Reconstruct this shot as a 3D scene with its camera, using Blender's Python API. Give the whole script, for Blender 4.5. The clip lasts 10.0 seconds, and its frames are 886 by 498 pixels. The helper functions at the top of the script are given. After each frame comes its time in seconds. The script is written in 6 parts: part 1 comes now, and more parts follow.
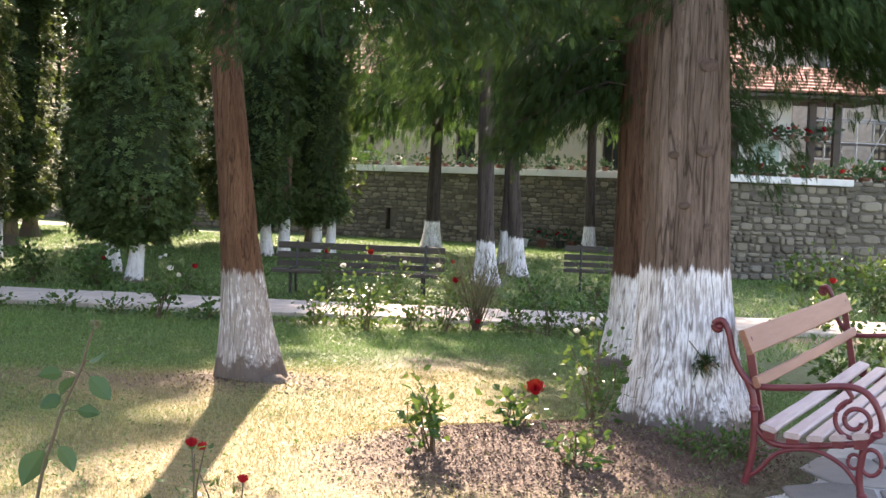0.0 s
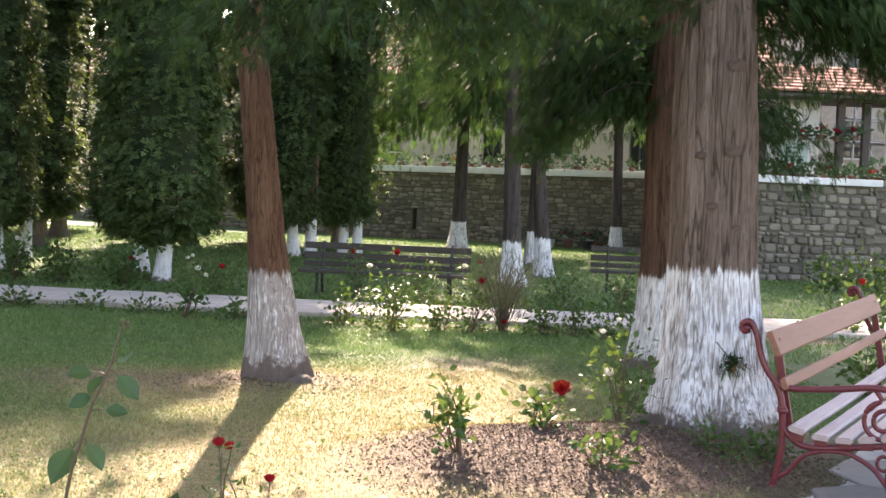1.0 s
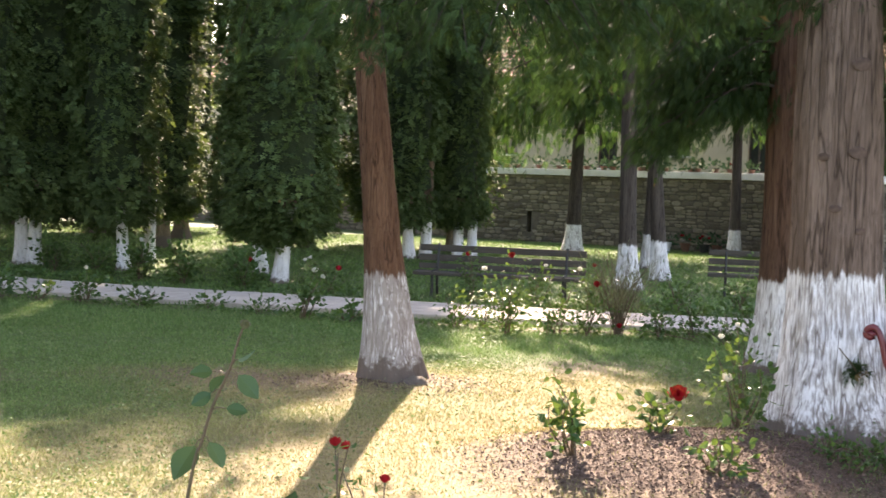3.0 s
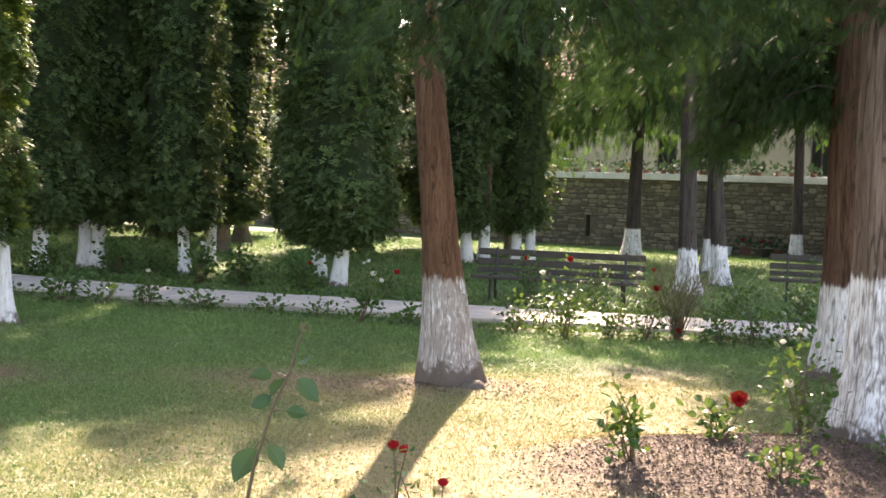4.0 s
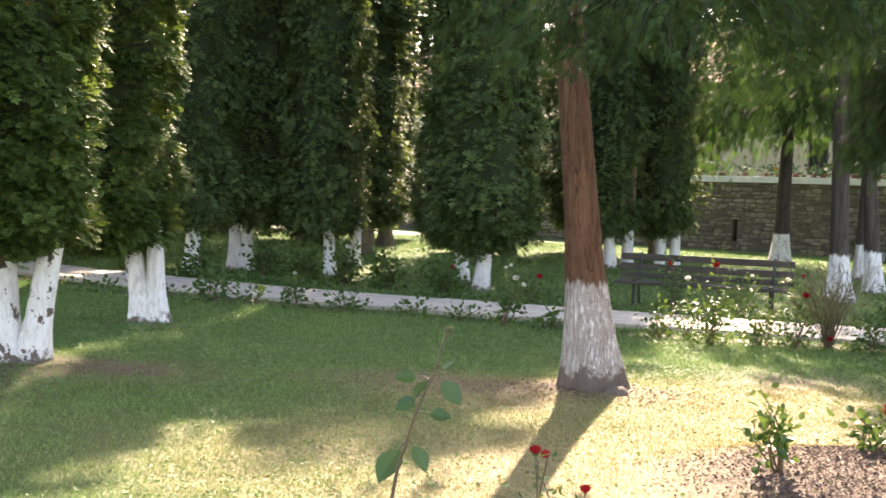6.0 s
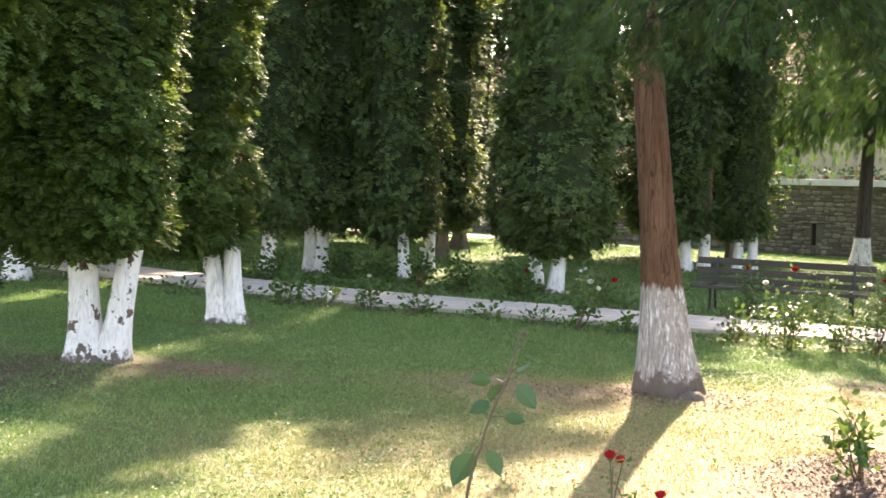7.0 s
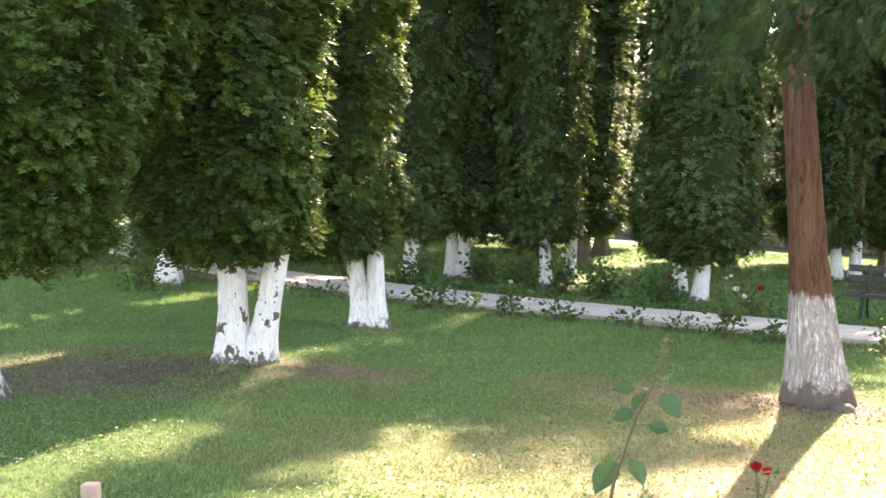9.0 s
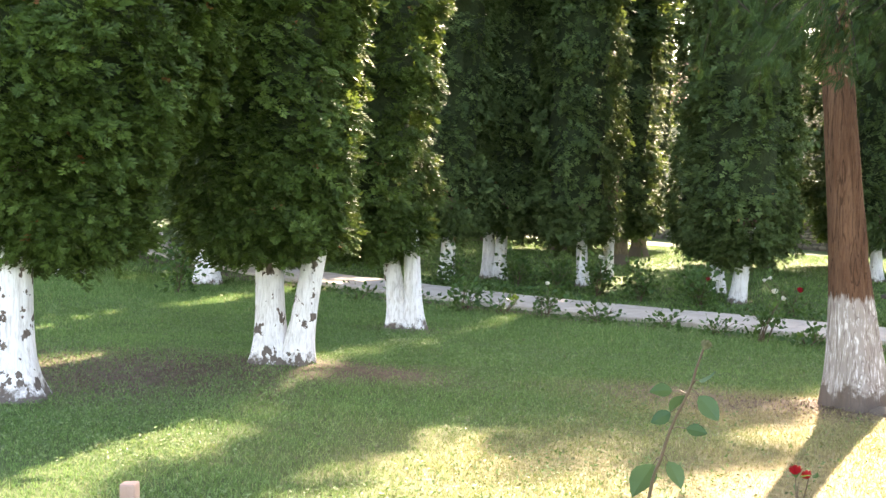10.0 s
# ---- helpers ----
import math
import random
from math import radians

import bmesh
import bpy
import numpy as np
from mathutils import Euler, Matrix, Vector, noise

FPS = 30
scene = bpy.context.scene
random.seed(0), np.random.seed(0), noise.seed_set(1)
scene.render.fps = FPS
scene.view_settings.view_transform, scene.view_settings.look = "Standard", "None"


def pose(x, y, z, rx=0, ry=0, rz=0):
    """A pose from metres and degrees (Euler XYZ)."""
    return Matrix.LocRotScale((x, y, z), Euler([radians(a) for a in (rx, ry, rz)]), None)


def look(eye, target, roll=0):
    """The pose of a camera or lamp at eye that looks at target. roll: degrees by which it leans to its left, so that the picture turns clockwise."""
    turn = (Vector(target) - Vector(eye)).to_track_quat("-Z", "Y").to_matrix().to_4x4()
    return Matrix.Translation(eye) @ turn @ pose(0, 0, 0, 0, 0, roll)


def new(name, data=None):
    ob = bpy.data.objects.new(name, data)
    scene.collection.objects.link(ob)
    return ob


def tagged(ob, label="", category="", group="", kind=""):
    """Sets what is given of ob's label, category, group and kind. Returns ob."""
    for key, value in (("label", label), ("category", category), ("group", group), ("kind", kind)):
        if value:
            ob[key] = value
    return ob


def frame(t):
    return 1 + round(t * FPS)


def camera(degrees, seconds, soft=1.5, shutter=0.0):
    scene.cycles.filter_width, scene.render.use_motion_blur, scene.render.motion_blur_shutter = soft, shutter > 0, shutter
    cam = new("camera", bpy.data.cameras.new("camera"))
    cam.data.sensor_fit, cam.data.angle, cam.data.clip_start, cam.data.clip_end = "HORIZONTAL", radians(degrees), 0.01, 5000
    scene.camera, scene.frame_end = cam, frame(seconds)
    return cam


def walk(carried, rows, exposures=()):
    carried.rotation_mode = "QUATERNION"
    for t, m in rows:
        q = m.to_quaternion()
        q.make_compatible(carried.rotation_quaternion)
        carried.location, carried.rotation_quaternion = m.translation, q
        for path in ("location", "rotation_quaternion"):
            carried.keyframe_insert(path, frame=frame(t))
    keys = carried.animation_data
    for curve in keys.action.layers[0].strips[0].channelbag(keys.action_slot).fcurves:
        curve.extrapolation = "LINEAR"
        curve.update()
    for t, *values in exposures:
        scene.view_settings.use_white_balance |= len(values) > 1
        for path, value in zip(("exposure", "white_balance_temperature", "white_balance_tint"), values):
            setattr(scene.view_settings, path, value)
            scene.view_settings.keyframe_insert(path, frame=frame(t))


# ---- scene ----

# ---------------------------------------------------------------- camera
cam = camera(38.87, 10.0, soft=1.5, shutter=0.5)
AXIS = (0.0, 0.0, 1.5)          # tripod axis; the lens sits 3 cm ahead of it
TURNS = [
    (0.0, -0.10, -2.50, -2.25), (0.5, 0.44, -2.52, -2.25), (1.0, 1.10, -2.53, -2.25), (1.5, 2.13, -2.56, -2.25),
    (2.0, 3.43, -2.59, -2.24), (2.5, 4.70, -2.61, -2.23), (3.0, 6.33, -2.61, -2.23), (4.5, 10.30, -2.51, -2.21),
    (5.0, 11.90, -2.53, -2.23), (5.5, 13.68, -2.57, -2.23), (7.0, 18.86, -2.58, -2.26), (7.5, 20.45, -2.56, -2.27),
    (8.0, 22.21, -2.55, -2.26), (8.5, 23.73, -2.55, -2.27), (9.0, 25.31, -2.58, -2.29), (9.5, 26.52, -2.57, -2.31),
    (10.0, 26.98, -2.58, -2.30)]
walk(cam, [(t, pose(AXIS[0] - 0.03 * math.sin(radians(a)), AXIS[1] + 0.03 * math.cos(radians(a)) - 0.03, AXIS[2],
                    90 + p, r, a)) for t, a, p, r in TURNS],
     exposures=[(0.0, 2.24, 7900, 24), (5.0, 2.36, 8300, 22), (10.0, 2.91, 8400, 20)])

# ---------------------------------------------------------------- light
SUN_EL, SUN_AZ = 36.0, -7.0     # degrees; azimuth from +y towards +x
world = bpy.data.worlds.new("sky")
scene.world = world
world.use_nodes = True
wn = world.node_tree
sky = wn.nodes.new("ShaderNodeTexSky")
sky.sky_type = "NISHITA"
sky.sun_disc = False
sky.sun_elevation, sky.sun_rotation = radians(SUN_EL), radians(SUN_AZ)
wn.links.new(sky.outputs[0], wn.nodes["Background"].inputs[0])
wn.nodes["Background"].inputs[1].default_value = 0.15
sun = new("sun", bpy.data.lights.new("sun", "SUN"))
sun.data.energy, sun.data.angle, sun.data.color = 4.4, radians(0.55), (1.0, 0.94, 0.83)
to_sun = Vector((math.sin(radians(SUN_AZ)) * math.cos(radians(SUN_EL)),
                 math.cos(radians(SUN_AZ)) * math.cos(radians(SUN_EL)), math.sin(radians(SUN_EL))))
sun.matrix_world = look(to_sun * 60, (0, 0, 0))

# ---------------------------------------------------------------- materials


def shader(name):
    m = bpy.data.materials.new(name)
    m.use_nodes = True
    nt = m.node_tree
    return m, nt, nt.nodes["Principled BSDF"], nt.nodes["Material Output"]


def node(nt, kind, **values):
    n = nt.nodes.new(kind)
    for key, v in values.items():
        n.inputs[key.replace("_", " ")].default_value = v
    return n


def noise_of(nt, vec, scale, detail=4.0, rough=0.6, stretch=None):
    if stretch:
        mp = nt.nodes.new("ShaderNodeMapping")
        mp.inputs["Scale"].default_value = stretch
        nt.links.new(vec, mp.inputs["Vector"])
        vec = mp.outputs[0]
    n = node(nt, "ShaderNodeTexNoise", Scale=scale, Detail=detail, Roughness=rough)
    nt.links.new(vec, n.inputs["Vector"])
    return n.outputs["Fac"]


def ramp(nt, fac, stops):
    r = nt.nodes.new("ShaderNodeValToRGB")
    els = r.color_ramp.elements
    while len(els) < len(stops):
        els.new(0.5)
    for e, (p, c) in zip(els, stops):
        e.position = p
        e.color = (*c, 1) if len(c) == 3 else c
    nt.links.new(fac, r.inputs[0])
    return r.outputs[0]


def mix(nt, fac, a, b, blend="MIX"):
    n = nt.nodes.new("ShaderNodeMix")
    n.data_type, n.blend_type = "RGBA", blend
    for i, v in ((0, fac), (6, a), (7, b)):
        if hasattr(v, "node"):
            nt.links.new(v, n.inputs[i])
        else:
            n.inputs[i].default_value = v if i == 0 else (*v, 1)
    return n.outputs[2]


def calc(nt, op, a, b=0.0, c=0.0):
    n = nt.nodes.new("ShaderNodeMath")
    n.operation = op
    for i, v in enumerate((a, b, c)):
        if hasattr(v, "node"):
            nt.links.new(v, n.inputs[i])
        else:
            n.inputs[i].default_value = v
    return n.outputs[0]


def bump(nt, bsdf, height, strength=0.5, distance=0.01):
    b = node(nt, "ShaderNodeBump", Strength=strength, Distance=distance)
    nt.links.new(height, b.inputs["Height"])
    nt.links.new(b.outputs[0], bsdf.inputs["Normal"])


def coords(nt):
    return nt.nodes.new("ShaderNodeTexCoord").outputs["Object"]


def place(nt):
    return nt.nodes.new("ShaderNodeNewGeometry").outputs["Position"]


def leaf_mat(name, dark, mid, light, through_share=0.35, rough=0.5, dead=None, dead_share=0.02, tone=False, sunny=(0.30, 0.36, 0.05)):
    """Leaves: each one its own shade of green, partly see-through to the sun."""
    m, nt, bsdf, out = shader(name)
    if tone:
        at = nt.nodes.new("ShaderNodeAttribute")
        at.attribute_name = "tone"
        rnd = at.outputs["Fac"]
    else:
        rnd = nt.nodes.new("ShaderNodeNewGeometry").outputs["Random Per Island"]
    col = ramp(nt, rnd, [(0.0, dark), (0.55, mid), (1.0, light)])
    patch = noise_of(nt, place(nt), 1.7, 3)
    col = mix(nt, calc(nt, "MULTIPLY", patch, 0.8), col, dark)
    if dead:
        pick = calc(nt, "GREATER_THAN", noise_of(nt, place(nt), 5.0, 2), 1.0 - 0.26 - dead_share)
        col = mix(nt, pick, col, dead)
    nt.links.new(col, bsdf.inputs["Base Color"])
    bsdf.inputs["Roughness"].default_value = rough
    bsdf.inputs["Specular IOR Level"].default_value = 0.25 if rough < 0.6 else 0.12
    tr = nt.nodes.new("ShaderNodeBsdfTranslucent")
    hot = mix(nt, 0.30, col, sunny)
    nt.links.new(hot, tr.inputs[0])
    ms = nt.nodes.new("ShaderNodeMixShader")
    ms.inputs[0].default_value = through_share
    nt.links.new(bsdf.outputs[0], ms.inputs[1])
    nt.links.new(tr.outputs[0], ms.inputs[2])
    nt.links.new(ms.outputs[0], out.inputs[0])
    return m


def plain_mat(name, a, b, scale=8.0, rough=0.6, relief=0.3, depth=0.004, metal=0.0, stretch=None):
    """Two shades mixed by noise at two sizes, with fine relief."""
    m, nt, bsdf, out = shader(name)
    co = coords(nt)
    n1 = noise_of(nt, co, scale, 5, 0.65, stretch)
    n2 = noise_of(nt, co, scale * 0.18, 2)
    f = calc(nt, "ADD", calc(nt, "MULTIPLY", n1, 0.6), calc(nt, "MULTIPLY", n2, 0.4))
    nt.links.new(ramp(nt, f, [(0.32, a), (0.68, b)]), bsdf.inputs["Base Color"])
    bsdf.inputs["Roughness"].default_value = rough
    bsdf.inputs["Metallic"].default_value = metal
    bump(nt, bsdf, n1, relief, depth)
    return m


def bark_mat(name, dark, light, red, lime_top, wear=0.5, spots=0.0, foot_top=0.06, dirty=0.4, cracks=26.0, split=1.0):
    """Fissured bark, brushed with lime wash from the ground up to lime_top; the wash is grey where it wore thin."""
    m, nt, bsdf, out = shader(name)
    co = coords(nt)
    sep = nt.nodes.new("ShaderNodeSeparateXYZ")
    nt.links.new(co, sep.inputs[0])
    z = sep.outputs[2]

    def clamp(v):
        n = nt.nodes.new("ShaderNodeClamp")
        nt.links.new(v, n.inputs[0])
        return n.outputs[0]

    def crack(scale, width, stretch):
        n = noise_of(nt, co, scale, 2.5, 0.5, stretch)
        return clamp(calc(nt, "DIVIDE", calc(nt, "ABSOLUTE", calc(nt, "SUBTRACT", n, 0.5)), width))
    wide, thin = crack(cracks * 0.8, 0.028, (1, 1, 0.07)), crack(cracks * 2.0, 0.030, (1, 1, 0.06))
    fine = noise_of(nt, co, 90, 4, 0.7, (1, 1, 0.06))
    strips = noise_of(nt, co, 16, 4, 0.6, (1, 1, 0.06))
    blot = noise_of(nt, co, 3.2, 4, 0.65)
    tone = calc(nt, "ADD", calc(nt, "MULTIPLY", strips, 0.5), calc(nt, "MULTIPLY", fine, 0.5))
    wood = ramp(nt, tone, [(0.30, dark), (0.50, light), (0.70, red)])
    wood = mix(nt, calc(nt, "MULTIPLY", blot, 0.4), wood, light)
    groove = calc(nt, "MULTIPLY", calc(nt, "ADD", calc(nt, "MULTIPLY", wide, 0.7), 0.3), calc(nt, "ADD", calc(nt, "MULTIPLY", thin, 0.4), 0.6))
    deep = (dark[0] * 0.3, dark[1] * 0.3, dark[2] * 0.3)
    wood = mix(nt, groove, deep, wood)
    lowmask = calc(nt, "LESS_THAN", calc(nt, "ADD", z, calc(nt, "MULTIPLY", blot, 0.2)), 0.36)
    wood = mix(nt, calc(nt, "MULTIPLY", lowmask, 0.8), wood, (0.15, 0.125, 0.11))
    wob = calc(nt, "SUBTRACT", noise_of(nt, co, 34, 4, 0.7, (1, 1, 0.12)), 0.5)
    below = clamp(calc(nt, "MULTIPLY", calc(nt, "SUBTRACT", lime_top, calc(nt, "ADD", z, calc(nt, "MULTIPLY", wob, 0.22))), 30.0))
    fleck = noise_of(nt, co, 62, 3.5, 0.65, (1, 1, 0.12))
    broad = noise_of(nt, co, 5, 3, 0.6, (1, 1, 0.6))
    worn = calc(nt, "ADD", calc(nt, "MULTIPLY", fleck, 0.72), calc(nt, "MULTIPLY", broad, 0.28))
    grey = clamp(calc(nt, "MULTIPLY", calc(nt, "SUBTRACT", calc(nt, "ADD", wear, 0.06), worn), 7.0))
    grey = calc(nt, "MULTIPLY", grey, dirty)
    soil = calc(nt, "MULTIPLY", clamp(calc(nt, "SUBTRACT", noise_of(nt, co, 9, 5, 0.75, (1, 1, 0.5)), 0.42)), dirty * 1.6)
    lime = mix(nt, soil, (0.84, 0.83, 0.84), (0.42, 0.38, 0.35))
    lime = mix(nt, grey, lime, (0.30, 0.26, 0.24))
    lime = mix(nt, calc(nt, "ADD", calc(nt, "MULTIPLY", wide, split), 1.0 - split), (0.20, 0.165, 0.15), lime)
    foot = clamp(calc(nt, "MULTIPLY", calc(nt, "SUBTRACT", calc(nt, "ADD", z, calc(nt, "MULTIPLY", calc(nt, "SUBTRACT", noise_of(nt, co, 11, 5, 0.7), 0.5), 0.45)), foot_top), 14.0))
    cover = calc(nt, "MULTIPLY", below, foot)
    if spots:
        cover = calc(nt, "MULTIPLY", cover, calc(nt, "LESS_THAN", noise_of(nt, co, 8, 4, 0.6, (1, 1, 0.75)), spots))
    nt.links.new(mix(nt, cover, wood, lime), bsdf.inputs["Base Color"])
    bsdf.inputs["Roughness"].default_value = 0.9
    bsdf.inputs["Specular IOR Level"].default_value = 0.15
    bump(nt, bsdf, calc(nt, "ADD", calc(nt, "MULTIPLY", groove, 0.7), calc(nt, "ADD", calc(nt, "MULTIPLY", strips, 0.6), calc(nt, "MULTIPLY", calc(nt, "ADD", fine, fleck), 0.4))), 0.8, 0.010)
    return m


def cover_mat(name, blades):
    """Lawn and bare earth, steered by the 'cover' attribute: red dry grass, green bare earth."""
    m, nt, bsdf, out = shader(name)
    at = nt.nodes.new("ShaderNodeAttribute")
    at.attribute_name = "cover"
    sep = nt.nodes.new("ShaderNodeSeparateColor")
    nt.links.new(at.outputs["Color"], sep.inputs[0])
    pos = place(nt)
    big, small = noise_of(nt, pos, 0.9, 4, 0.6), noise_of(nt, pos, 14, 4, 0.7)
    if blades:
        rnd = nt.nodes.new("ShaderNodeNewGeometry").outputs["Random Per Island"]
        green = ramp(nt, rnd, [(0.0, (0.090, 0.160, 0.048)), (0.5, (0.150, 0.262, 0.080)), (0.9, (0.24, 0.365, 0.135)), (1.0, (0.32, 0.34, 0.15))])
        straw = ramp(nt, rnd, [(0.0, (0.20, 0.18, 0.07)), (0.5, (0.325, 0.270, 0.125)), (1.0, (0.49, 0.41, 0.225))])
    else:
        green = ramp(nt, small, [(0.3, (0.035, 0.062, 0.016)), (0.7, (0.075, 0.115, 0.032))])
        straw = ramp(nt, small, [(0.3, (0.16, 0.12, 0.055)), (0.7, (0.36, 0.28, 0.14))])
    earth = ramp(nt, small, [(0.3, (0.060, 0.036, 0.026)), (0.7, (0.185, 0.115, 0.085))])
    dry = calc(nt, "ADD", sep.outputs[0], calc(nt, "MULTIPLY", calc(nt, "SUBTRACT", big, 0.58), 0.6))
    n = nt.nodes.new("ShaderNodeClamp")
    nt.links.new(dry, n.inputs[0])
    col = mix(nt, n.outputs[0], green, straw)
    if not blades:
        col = mix(nt, sep.outputs[1], col, earth)
        bump(nt, bsdf, small, 0.8, 0.03)
    nt.links.new(col, bsdf.inputs["Base Color"])
    bsdf.inputs["Roughness"].default_value = 0.75
    bsdf.inputs["Specular IOR Level"].default_value = 0.2
    if blades:
        tr = nt.nodes.new("ShaderNodeBsdfTranslucent")
        nt.links.new(col, tr.inputs[0])
        ms = nt.nodes.new("ShaderNodeMixShader")
        ms.inputs[0].default_value = 0.35
        nt.links.new(bsdf.outputs[0], ms.inputs[1])
        nt.links.new(tr.outputs[0], ms.inputs[2])
        nt.links.new(ms.outputs[0], out.inputs[0])
    return m


def stone_mat(name, stops, joint=False):
    m, nt, bsdf, out = shader(name)
    pos = place(nt)
    if joint:
        f = noise_of(nt, pos, 5, 5, 0.7)
    else:
        info = nt.nodes.new("ShaderNodeObjectInfo").outputs["Random"]
        isl = nt.nodes.new("ShaderNodeNewGeometry").outputs["Random Per Island"]
        r = calc(nt, "FRACT", calc(nt, "ADD", info, isl))
        f = calc(nt, "ADD", calc(nt, "MULTIPLY", r, 0.65), calc(nt, "MULTIPLY", noise_of(nt, pos, 9, 4, 0.7), 0.35))
    col = ramp(nt, f, stops)
    stain = calc(nt, "MULTIPLY", noise_of(nt, pos, 0.7, 4, 0.65), 0.36)
    col = mix(nt, stain, col, (0.11, 0.10, 0.085))
    nt.links.new(col, bsdf.inputs["Base Color"])
    bsdf.inputs["Roughness"].default_value = 0.9
    bump(nt, bsdf, noise_of(nt, pos, 40, 5, 0.7), 0.6, 0.01)
    return m


